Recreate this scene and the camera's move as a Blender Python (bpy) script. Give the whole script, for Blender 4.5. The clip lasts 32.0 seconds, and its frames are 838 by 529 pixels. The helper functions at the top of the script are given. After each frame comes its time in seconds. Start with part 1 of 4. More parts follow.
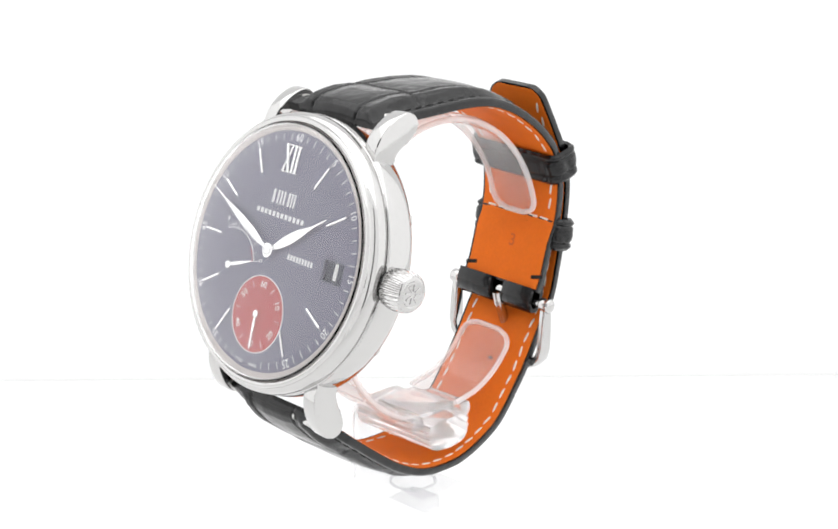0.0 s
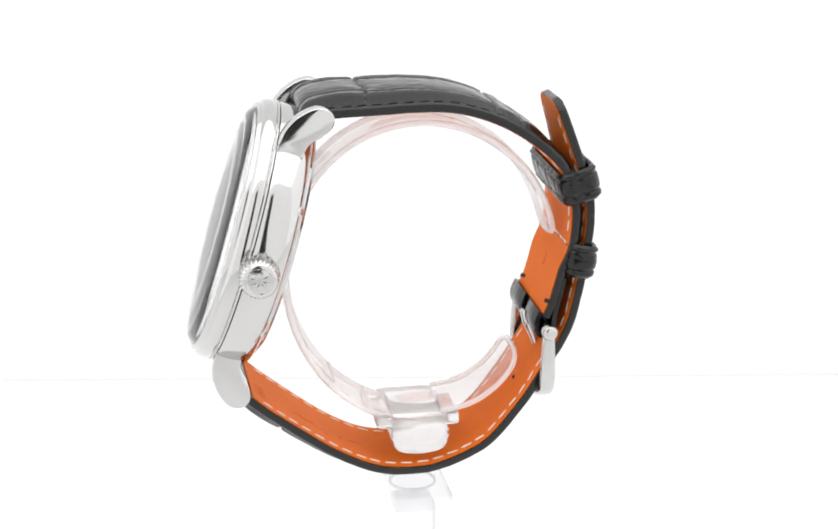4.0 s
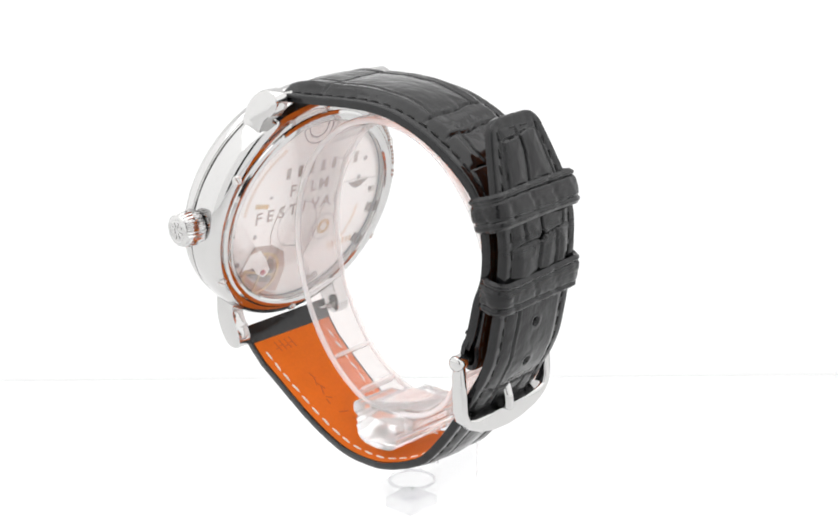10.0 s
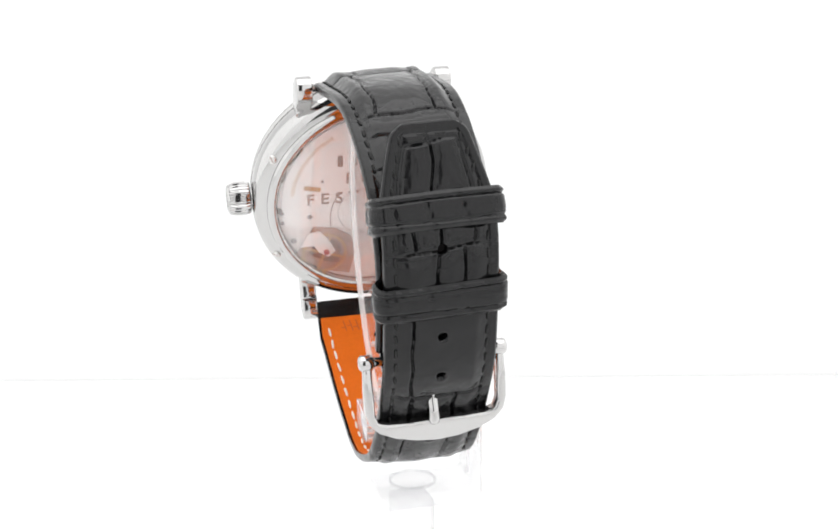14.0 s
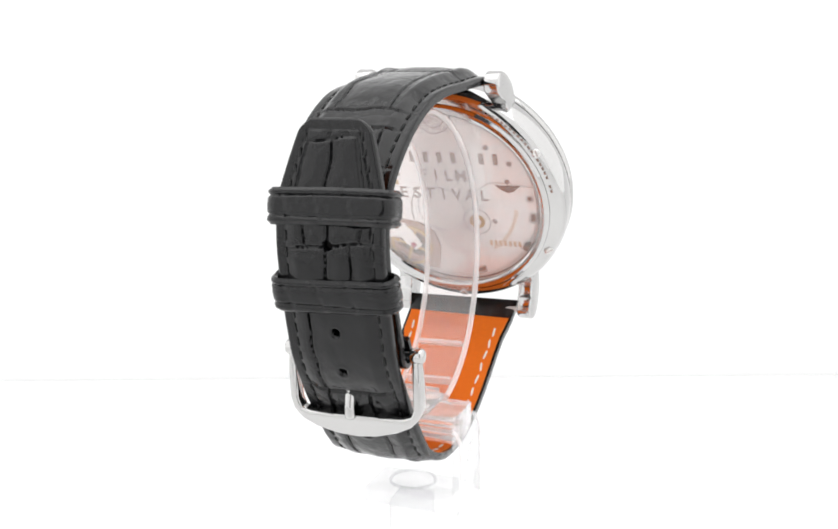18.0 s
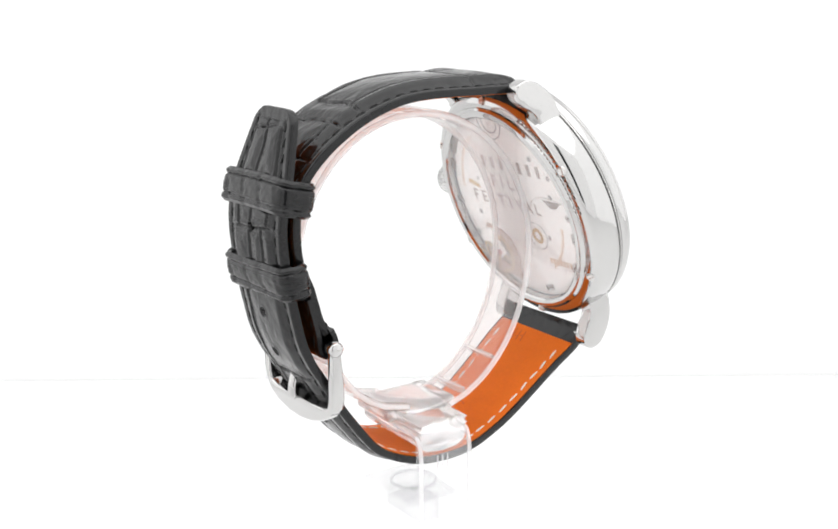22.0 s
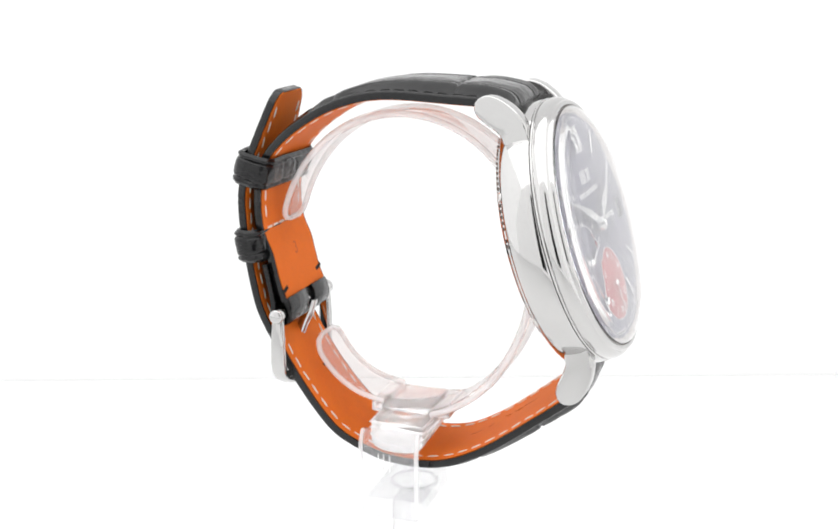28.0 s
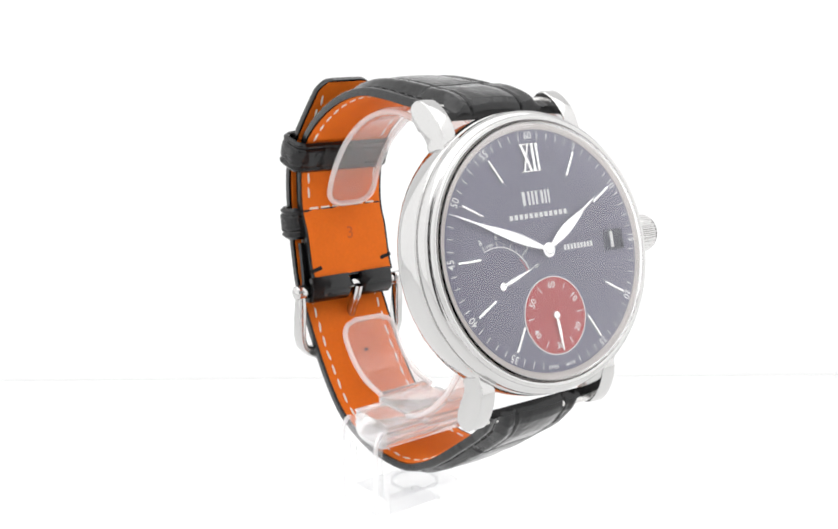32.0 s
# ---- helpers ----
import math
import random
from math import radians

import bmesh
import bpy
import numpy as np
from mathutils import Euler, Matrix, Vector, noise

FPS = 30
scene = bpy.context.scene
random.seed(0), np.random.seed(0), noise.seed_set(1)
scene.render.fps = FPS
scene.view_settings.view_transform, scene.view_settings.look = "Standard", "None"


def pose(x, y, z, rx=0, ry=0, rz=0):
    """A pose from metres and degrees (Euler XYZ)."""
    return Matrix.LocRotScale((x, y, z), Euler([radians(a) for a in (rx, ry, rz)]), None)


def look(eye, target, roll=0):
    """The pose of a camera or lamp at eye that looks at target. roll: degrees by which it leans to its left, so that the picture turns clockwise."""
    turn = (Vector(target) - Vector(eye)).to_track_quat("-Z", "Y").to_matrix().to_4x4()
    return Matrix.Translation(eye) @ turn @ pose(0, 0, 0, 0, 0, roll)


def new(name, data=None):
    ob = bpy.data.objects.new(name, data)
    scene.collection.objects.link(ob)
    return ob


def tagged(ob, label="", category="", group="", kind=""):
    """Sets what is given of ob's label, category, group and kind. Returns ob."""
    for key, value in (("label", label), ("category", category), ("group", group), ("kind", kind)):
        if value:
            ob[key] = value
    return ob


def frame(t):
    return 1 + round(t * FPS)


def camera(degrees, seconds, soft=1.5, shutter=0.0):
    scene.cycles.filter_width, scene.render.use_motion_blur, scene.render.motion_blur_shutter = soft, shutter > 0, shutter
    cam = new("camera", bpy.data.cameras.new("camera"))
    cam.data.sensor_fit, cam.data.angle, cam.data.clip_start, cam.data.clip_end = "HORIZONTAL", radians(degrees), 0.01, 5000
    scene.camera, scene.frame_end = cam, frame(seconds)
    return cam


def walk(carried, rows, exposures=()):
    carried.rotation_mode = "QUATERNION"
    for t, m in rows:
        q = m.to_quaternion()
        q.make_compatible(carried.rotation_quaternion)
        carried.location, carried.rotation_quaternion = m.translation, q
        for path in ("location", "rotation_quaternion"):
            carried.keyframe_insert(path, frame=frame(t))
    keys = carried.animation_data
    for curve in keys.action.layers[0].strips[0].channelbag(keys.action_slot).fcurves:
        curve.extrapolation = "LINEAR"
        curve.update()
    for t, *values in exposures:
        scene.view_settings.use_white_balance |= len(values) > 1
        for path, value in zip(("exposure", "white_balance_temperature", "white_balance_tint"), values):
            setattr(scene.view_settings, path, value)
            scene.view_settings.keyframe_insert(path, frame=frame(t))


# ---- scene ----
# camera: fixed, 175 mm above the floor, 237 mm from the axis of the turntable
cam = camera(32.99, 32.0, soft=1.8)
EYE = Vector((0.0, -0.2368, 0.175))
PITCH, YAW = radians(15.98), radians(0.305)
AIM = Vector((math.sin(YAW) * math.cos(PITCH), math.cos(YAW) * math.cos(PITCH), -math.sin(PITCH)))
SHOT = look(EYE, EYE + AIM, -0.307)
walk(cam, [(0.0, SHOT), (32.0, SHOT)])

# turntable: degrees of turn about the vertical axis, at an even speed
TURN = [(t, 318.742 - 277.477 * t / 32.0) for t in (0, 4, 8, 12, 16, 20, 24, 28, 32)]

# ---- light: a white light tent, glowing walls and roof ----
world = bpy.data.worlds.new("tent_dark")
scene.world = world
world.use_nodes = True
world.node_tree.nodes["Background"].inputs[0].default_value = (0.9, 0.95, 1.0, 1)
world.node_tree.nodes["Background"].inputs[1].default_value = 0.3
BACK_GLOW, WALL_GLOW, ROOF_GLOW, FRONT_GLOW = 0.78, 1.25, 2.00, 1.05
scene.view_settings.exposure = 0.15


# ---- materials ----
def material(name, base, rough=0.5, metal=0.0, spec=0.5, **more):
    m = bpy.data.materials.new(name)
    m.use_nodes = True
    b = m.node_tree.nodes["Principled BSDF"]
    b.inputs["Base Color"].default_value = (*base, 1)
    b.inputs["Roughness"].default_value = rough
    b.inputs["Metallic"].default_value = metal
    b.inputs["Specular IOR Level"].default_value = spec
    for key, value in more.items():
        b.inputs[key.replace("_", " ")].default_value = value
    return m


def grain(m, scale, bump=0.2, depth=0.0001, tint=0.0, rough=0.0, kind="noise", detail=4.0, stretch=(1, 1, 1)):
    """Grain in real size on a material: relief, a little change of colour and of gloss. scale is in features a metre."""
    t = m.node_tree
    b = t.nodes["Principled BSDF"]
    co = t.nodes.new("ShaderNodeTexCoord")
    mp = t.nodes.new("ShaderNodeMapping")
    mp.inputs["Scale"].default_value = stretch
    t.links.new(co.outputs["Object"], mp.inputs["Vector"])
    if kind in ("noise", "creases"):
        n = t.nodes.new("ShaderNodeTexNoise")
        if kind == "creases":
            n.noise_type = "RIDGED_MULTIFRACTAL"
        n.inputs["Detail"].default_value = detail
        out = n.outputs["Fac"]
    else:
        n = t.nodes.new("ShaderNodeTexVoronoi")
        n.feature = "DISTANCE_TO_EDGE" if kind == "cells" else "F1"
        out = n.outputs["Distance"]
    n.inputs["Scale"].default_value = scale
    t.links.new(mp.outputs["Vector"], n.inputs["Vector"])
    if bump:
        bp = t.nodes.new("ShaderNodeBump")
        bp.inputs["Strength"].default_value = bump
        bp.inputs["Distance"].default_value = depth
        t.links.new(out, bp.inputs["Height"])
        old = b.inputs["Normal"].links
        if old:
            t.links.new(old[0].from_socket, bp.inputs["Normal"])
        t.links.new(bp.outputs["Normal"], b.inputs["Normal"])
    if tint:
        big = t.nodes.new("ShaderNodeTexNoise")
        big.inputs["Scale"].default_value = scale * 0.12
        big.inputs["Detail"].default_value = 6
        t.links.new(co.outputs["Object"], big.inputs["Vector"])
        add = t.nodes.new("ShaderNodeMath")
        add.operation = "ADD"
        t.links.new(big.outputs["Fac"], add.inputs[0])
        t.links.new(out, add.inputs[1])
        hsv = t.nodes.new("ShaderNodeHueSaturation")
        hsv.inputs["Color"].default_value = b.inputs["Base Color"].default_value
        ramp = t.nodes.new("ShaderNodeMapRange")
        ramp.inputs["From Min"].default_value, ramp.inputs["From Max"].default_value = 0.5, 1.5
        ramp.inputs["To Min"].default_value, ramp.inputs["To Max"].default_value = 1 - tint, 1 + tint
        t.links.new(add.outputs[0], ramp.inputs["Value"])
        t.links.new(ramp.outputs[0], hsv.inputs["Value"])
        t.links.new(hsv.outputs[0], b.inputs["Base Color"])
    if rough:
        r0 = b.inputs["Roughness"].default_value
        rr = t.nodes.new("ShaderNodeMapRange")
        rr.inputs["To Min"].default_value, rr.inputs["To Max"].default_value = max(0.02, r0 - rough), r0 + rough
        t.links.new(out, rr.inputs["Value"])
        t.links.new(rr.outputs[0], b.inputs["Roughness"])
    return m


def glass(name, tint, ior=1.49, rough=0.0, clear=1.0):
    return material(name, tint, rough, Transmission_Weight=clear, IOR=ior)


def pane(name, ior, rough=0.0, tint=(1, 1, 1), haze=0.0):
    """A thin clear window: straight view through it, and a mirror film by Fresnel."""
    m = bpy.data.materials.new(name)
    m.use_nodes = True
    t = m.node_tree
    t.nodes.remove(t.nodes["Principled BSDF"])
    clear, film = t.nodes.new("ShaderNodeBsdfTransparent"), t.nodes.new("ShaderNodeBsdfGlossy")
    clear.inputs["Color"].default_value = (*tint, 1)
    film.inputs["Roughness"].default_value = rough
    lw, up, mix = t.nodes.new("ShaderNodeLayerWeight"), t.nodes.new("ShaderNodeMath"), t.nodes.new("ShaderNodeMixShader")
    lw.inputs["Blend"].default_value = 0.5
    up.operation, up.inputs[1].default_value = "POWER", 5.0
    film_amount = t.nodes.new("ShaderNodeMapRange")
    film_amount.inputs["To Min"].default_value, film_amount.inputs["To Max"].default_value = ((ior - 1) / (ior + 1)) ** 2, 0.9
    t.links.new(lw.outputs["Facing"], up.inputs[0])
    t.links.new(up.outputs[0], film_amount.inputs["Value"])
    t.links.new(film_amount.outputs[0], mix.inputs[0])
    # haze: white mixed into the colour for light the pane would throw back
    veil, veiled = t.nodes.new("ShaderNodeBsdfDiffuse"), t.nodes.new("ShaderNodeMixShader")
    veil.inputs["Color"].default_value = (0.98, 0.97, 0.97, 1)
    veiled.inputs[0].default_value = haze
    t.links.new(clear.outputs[0], veiled.inputs[1])
    t.links.new(veil.outputs[0], veiled.inputs[2])
    t.links.new(veiled.outputs[0], mix.inputs[1])
    t.links.new(film.outputs[0], mix.inputs[2])
    t.links.new(mix.outputs[0], t.nodes["Material Output"].inputs["Surface"])
    return m


def glow(name, colour, strength):
    m = material(name, (0.12, 0.12, 0.12), 0.9)
    b = m.node_tree.nodes["Principled BSDF"]
    b.inputs["Emission Color"].default_value = (*colour, 1)
    b.inputs["Emission Strength"].default_value = strength
    return m


STEEL = grain(material("polished_steel", (0.53, 0.525, 0.52), 0.09, 1.0), 900, 0.015, 0.00003, 0.02, 0.02)
SATIN = grain(material("satin_steel", (0.62, 0.61, 0.60), 0.28, 1.0), 2500, 0.05, 0.00003, 0.03, 0.08)
LEATHER = grain(material("black_alligator", (0.004, 0.004, 0.0045), 0.17, spec=0.38), 3200, 0.08, 0.00003, 0.25, 0.05)
LEATHER = grain(LEATHER, 460, 0.5, 0.00015, kind="noise", detail=3, stretch=(1.4, 1, 1))
LEATHER = grain(LEATHER, 420, 0.55, -0.0002, kind="creases", detail=3, stretch=(1.3, 0.8, 1))
LEATHER = grain(LEATHER, 1100, 0.18, -0.00006, kind="creases", detail=2, stretch=(0.7, 1.2, 1))
LINING = grain(material("orange_calf_lining", (0.69, 0.145, 0.011), 0.6, spec=0.12), 1800, 0.12, 0.00005, 0.08, 0.06)
THREAD_WHITE = grain(material("white_thread", (0.72, 0.66, 0.58), 0.8), 6000, 0.4, 0.00005, 0.08)
THREAD_BLACK = grain(material("black_thread", (0.008, 0.008, 0.008), 0.75), 6000, 0.4, 0.00005, 0.2)
STAMP = material("dark_stamp", (0.50, 0.095, 0.008), 0.8)
HOLE = material("dark_punched_hole", (0.004, 0.003, 0.003), 0.9)
DIAL = grain(material("slate_grey_dial", (0.163, 0.155, 0.222), 0.42, 0.10), 1500, 0.0, 0.00001, 0.012, 0.0)
RED = grain(material("red_subdial", (0.46, 0.060, 0.066), 0.42, 0.1), 1500, 0.0, 0.00001, 0.012)
REHAUT = grain(material("pale_satin_ring", (0.60, 0.55, 0.53), 0.45, 0.1), 1500, 0.02, 0.00002, 0.02)
PRINT = material("white_print", (0.80, 0.80, 0.80), 0.6)
REDPRINT = material("red_print", (0.55, 0.06, 0.06), 0.6)
RHODIUM = material("rhodium_marker", (0.80, 0.80, 0.80), 0.16, 1.0)
DATEDISC = material("dark_date_disc", (0.060, 0.062, 0.095), 0.6)
CRYSTAL = glass("sapphire_crystal", (1, 1, 1), 1.5)
# the back window's white veil is painted in for the tent's reflection
BACKGLASS = pane("back_sapphire", 2.1, 0.03, (1, 1, 1), 0.07)
CLEAR = pane("clear_acrylic_block", 1.49, 0.05, (0.945, 0.945, 0.95), 0.10)
# the hinge's share of white stands in for tent light refracted through it
HINGE = glass("clear_acrylic_hinge", (0.99, 0.98, 0.98), 1.49, 0.06, 0.80)
ACRYLIC = pane("clear_acrylic", 1.49, 0.05, (0.93, 0.905, 0.90), 0.055)
# whitish film put on edges and ridges for light clear acrylic gathers
EDGE_LIGHT = pane("acrylic_edge_light", 1.49, 0.2, (1, 1, 1), 0.32)
PLATE = grain(material("rhodium_plate", (0.84, 0.79, 0.77), 0.34, 0.12), 700, 0.0, 0.00002, 0.01, 0.03, stretch=(8, 1, 1))
BRIDGE = grain(material("striped_bridge", (0.93, 0.90, 0.885), 0.30, 0.12), 500, 0.0, 0.00002, 0.01, 0.03, stretch=(6, 0.4, 1))
ENGRAVED = material("dark_engraving", (0.32, 0.24, 0.21), 0.4, 0.5)
GOLDPRINT = material("gold_engraving", (0.68, 0.46, 0.30), 0.5, 0.4)
BRASS = grain(material("brass_wheel", (0.55, 0.36, 0.16), 0.3, 1.0), 1500, 0.05, 0.00003, 0.1)
# dark copper tone for cut-outs, also laid on as shade in the balance recess
RECESS_DARK = grain(material("dark_recess", (0.13, 0.075, 0.055), 0.45, 0.4), 900, 0.1, 0.00005, 0.3)
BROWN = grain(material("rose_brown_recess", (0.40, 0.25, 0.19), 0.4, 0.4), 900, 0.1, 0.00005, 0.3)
RUBY = material("ruby_jewel", (0.35, 0.03, 0.06), 0.1)
GREYMETAL = material("grey_screw", (0.30, 0.28, 0.29), 0.3, 0.9)
WHITE = grain(material("white_sheet", (0.83, 0.83, 0.83), 0.6, spec=0.2), 60, 0.02, 0.0005, 0.006)
# unseen front wall; its glow is added to whiten steel that faces it
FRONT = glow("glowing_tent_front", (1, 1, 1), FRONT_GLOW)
TENT = glow("glowing_tent_back", (1, 1, 1), BACK_GLOW)
SIDES = glow("glowing_tent_sides", (1, 1, 1), WALL_GLOW)
ROOF = glow("glowing_tent_roof", (1, 1, 1), ROOF_GLOW)
DARK_SHEET = grain(material("dark_opening_sheet", (0.035, 0.034, 0.034), 0.9), 400, 0.2, 0.0005, 0.1)


# ---- mesh helpers; all shapes in millimetres ----
def finish(me, angle=34):
    bm = bmesh.new()
    bm.from_mesh(me)
    for f in bm.faces:
        f.smooth = True
    for e in bm.edges:
        if len(e.link_faces) == 2 and e.calc_face_angle(0) > radians(angle):
            e.smooth = False
    bm.to_mesh(me)
    bm.free()


def part(name, bm, mat, parent, label="", m=None, angle=34):
    """One mesh object under a thing or a part. bm: a bmesh or (verts, faces), in mm."""
    me = bpy.data.meshes.new(name)
    if isinstance(bm, tuple):
        me.from_pydata(bm[0], [], bm[1])
        me.validate()
    elif isinstance(bm, bpy.types.Mesh):
        me = bm
    else:
        bmesh.ops.recalc_face_normals(bm, faces=bm.faces[:])
        bm.to_mesh(me)
        bm.free()
    if not isinstance(bm, bpy.types.Mesh):
        me.transform(Matrix.Scale(0.001, 4))
        finish(me, angle)
        me.materials.append(mat)
    ob = new(name, me)
    ob.parent = parent
    if m is not None:
        ob.matrix_basis = m
    return tagged(ob, label)


def mm(x, y, z, rx=0, ry=0, rz=0):
    return pose(x / 1000, y / 1000, z / 1000, rx, ry, rz)


def lathe(prof, seg=128, axis="z", wave=None):
    """Turned solid: prof is a list of (radius, height)."""
    vs, fs = [], []
    n = len(prof)
    for k in range(seg):
        a = 2 * math.pi * k / seg
        for r, h in prof:
            rr = r * (wave(k) if wave else 1)
            p = (rr * math.cos(a), rr * math.sin(a), h)
            vs.append(p if axis == "z" else (p[2], p[0], p[1]))
    for k in range(seg):
        for i in range(n - 1):
            a, b = k * n + i, ((k + 1) % seg) * n + i
            fs.append((a, b, b + 1, a + 1))
    bm = bmesh.new()
    bv = [bm.verts.new(v) for v in vs]
    for f in fs:
        bm.faces.new([bv[i] for i in f])
    bmesh.ops.remove_doubles(bm, verts=bm.verts[:], dist=1e-4)
    return bm


def box(x0, x1, y0, y1, z0, z1, bevel=0.0, seg=2):
    bm = bmesh.new()
    bmesh.ops.create_cube(bm, size=1)
    for v in bm.verts:
        v.co = Vector(((x0 + x1) / 2 + v.co.x * (x1 - x0), (y0 + y1) / 2 + v.co.y * (y1 - y0), (z0 + z1) / 2 + v.co.z * (z1 - z0)))
    if bevel:
        bmesh.ops.bevel(bm, geom=bm.edges[:], offset=bevel, segments=seg, affect="EDGES", profile=0.5)
    return bm


def extrude(outline, z0, z1, bevel=0.0, seg=2):
    """A plate with the given outline (x, y), from height z0 to z1."""
    bm = bmesh.new()
    f = bm.faces.new([bm.verts.new((x, y, z0)) for x, y in outline])
    up = bmesh.ops.extrude_face_region(bm, geom=[f])["geom"]
    for v in up:
        if isinstance(v, bmesh.types.BMVert):
            v.co.z = z1
    if bevel:
        rim = [e for e in bm.edges if abs(e.verts[0].co.z - e.verts[1].co.z) < 1e-6]
        bmesh.ops.bevel(bm, geom=rim, offset=bevel, segments=seg, affect="EDGES", profile=0.5)
    return bm


def tube(points, radius, seg=12, closed=False):
    """A round bar along points; radius is a number or a list."""
    pts = [Vector(p) for p in points]
    n = len(pts)
    vs, fs = [], []
    side = None
    for i, p in enumerate(pts):
        d = (pts[(i + 1) % n] - pts[i - 1]) if closed else (pts[min(i + 1, n - 1)] - pts[max(i - 1, 0)])
        d.normalize()
        if side is None:
            side = d.orthogonal().normalized()
        side = (side - d * side.dot(d)).normalized()
        other = d.cross(side)
        r = radius[i] if isinstance(radius, (list, tuple)) else radius
        for k in range(seg):
            a = 2 * math.pi * k / seg
            vs.append(p + side * (r * math.cos(a)) + other * (r * math.sin(a)))
    for i in range(n if closed else n - 1):
        j = (i + 1) % n
        for k in range(seg):
            fs.append((i * seg + k, i * seg + (k + 1) % seg, j * seg + (k + 1) % seg, j * seg + k))
    if not closed:
        fs += [tuple(range(seg))[::-1], tuple(range((n - 1) * seg, n * seg))]
    bm = bmesh.new()
    bv = [bm.verts.new(v) for v in vs]
    for f in fs:
        bm.faces.new([bv[i] for i in f])
    return bm


def letters(text, size, depth=0.03, bold=0.006):
    """The mesh (mm) of a word in the built-in font, centred on the origin."""
    cu = bpy.data.curves.new("word", "FONT")
    cu.body, cu.size, cu.align_x, cu.align_y = text, size, "CENTER", "CENTER"
    cu.extrude, cu.resolution_u, cu.offset = depth / 2, 3, bold * size
    ob = new("word", cu)
    dg = bpy.context.evaluated_depsgraph_get()
    me = bpy.data.meshes.new_from_object(ob.evaluated_get(dg))
    bpy.data.objects.remove(ob)
    bpy.data.curves.remove(cu)
    me.materials.clear()
    me.transform(Matrix.Scale(0.001, 4))
    return me


def word(name, text, size, mat, parent, m, label="", depth=0.03, bold=0.006):
    me = letters(text, size, depth, bold)
    me.materials.append(mat)
    ob = part(name, me, mat, parent, label, m)
    return ob


def smooth(a, b, x):
    t = np.clip((x - a) / (b - a), 0, 1)
    return t * t * (3 - 2 * t)


def spline(ctrl, step):
    """Points every step along a smooth curve through ctrl (2D)."""
    p = np.array(ctrl, float)
    p = np.vstack([2 * p[0] - p[1], p, 2 * p[-1] - p[-2]])
    out = []
    for i in range(1, len(p) - 2):
        for u in np.linspace(0, 1, 40, endpoint=False):
            a, b, c, d = p[i - 1], p[i], p[i + 1], p[i + 2]
            out.append(0.5 * (2 * b + (c - a) * u + (2 * a - 5 * b + 4 * c - d) * u * u + (3 * b - a - 3 * c + d) * u ** 3))
    out.append(p[-2])
    out = np.array(out)
    for _ in range(30):
        out[1:-1] = 0.25 * out[:-2] + 0.5 * out[1:-1] + 0.25 * out[2:]
    s = np.concatenate([[0], np.cumsum(np.linalg.norm(np.diff(out, axis=0), axis=1))])
    n = int(s[-1] / step) + 1
    u = np.linspace(0, s[-1], n)
    return np.stack([np.interp(u, s, out[:, 0]), np.interp(u, s, out[:, 1])], 1), u


# ---- the light tent ----
def sheet(name, verts, faces, mat, label, thick=0.004):
    bm = bmesh.new()
    bv = [bm.verts.new(v) for v in verts]
    for f in faces:
        bm.faces.new([bv[i] for i in f])
    bmesh.ops.recalc_face_normals(bm, faces=bm.faces[:])
    bmesh.ops.solidify(bm, geom=bm.faces[:], thickness=thick)
    me = bpy.data.meshes.new(name)
    bm.to_mesh(me)
    bm.free()
    for p in me.polygons:
        p.use_smooth = True
    me.materials.append(mat)
    return tagged(new(name, me), label, name.split("_")[0], kind="structure")


def tent():
    w, back, front, top, rad = 0.55, 0.45, -0.42, 0.80, 0.22
    prof_floor = [(front, 0.0), (back - rad + 0.10, 0.0)]
    arc = [(back - rad + rad * math.sin(radians(a)), rad - rad * math.cos(radians(a))) for a in range(0, 91, 5)]
    wall = arc + [(back, top)]
    sheet("floor", [(x, y, z) for y, z in prof_floor for x in (-w, w)], [(0, 1, 3, 2)], WHITE, "smooth matt white floor sheet of a light tent")
    n = len(wall)
    sheet("backdrop", [(x, y, z) for y, z in wall for x in (-w, w)], [(2 * i, 2 * i + 1, 2 * i + 3, 2 * i + 2) for i in range(n - 1)], TENT,
          "plain glowing white curved backdrop of a light tent")
    for name, x in (("wall_left", -w), ("wall_right", w)):
        sheet(name, [(x, front, 0), (x, back, 0), (x, back, top), (x, front, top)], [(0, 1, 2, 3)], SIDES, "white translucent tent wall lit from behind")
    sheet("ceiling", [(-w, front, top), (w, front, top), (w, back, top), (-w, back, top)], [(0, 1, 2, 3)], ROOF, "white translucent tent roof lit from above")
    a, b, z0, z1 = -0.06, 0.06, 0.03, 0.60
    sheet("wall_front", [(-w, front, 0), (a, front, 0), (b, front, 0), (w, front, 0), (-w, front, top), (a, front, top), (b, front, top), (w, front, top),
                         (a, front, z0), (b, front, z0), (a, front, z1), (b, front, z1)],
          [(0, 1, 8, 10, 5, 4), (2, 3, 7, 6, 11, 9), (1, 2, 9, 8), (10, 11, 6, 5)], FRONT, "unseen tent front, given a glow to brighten the steel, with an opening for the lens")
    # unseen dark sheet, added to give the steel its dark mirrored band
    sheet("trim", [(a - 0.3, front - 0.10, z0 - 0.018), (b + 0.3, front - 0.10, z0 - 0.018), (b + 0.3, front - 0.10, z1 + 0.3), (a - 0.3, front - 0.10, z1 + 0.3)],
          [(0, 1, 2, 3)], DARK_SHEET, "unseen dark sheet behind the opening, added for the dark band mirrored in the steel")


tent()

# ---- axes of the watch ----
M_WATCH = mm(1.34, -0.32, 105.26) @ pose(0, 0, 0, -0.28, 2.74, -4.5)
TILT = radians(17.5)
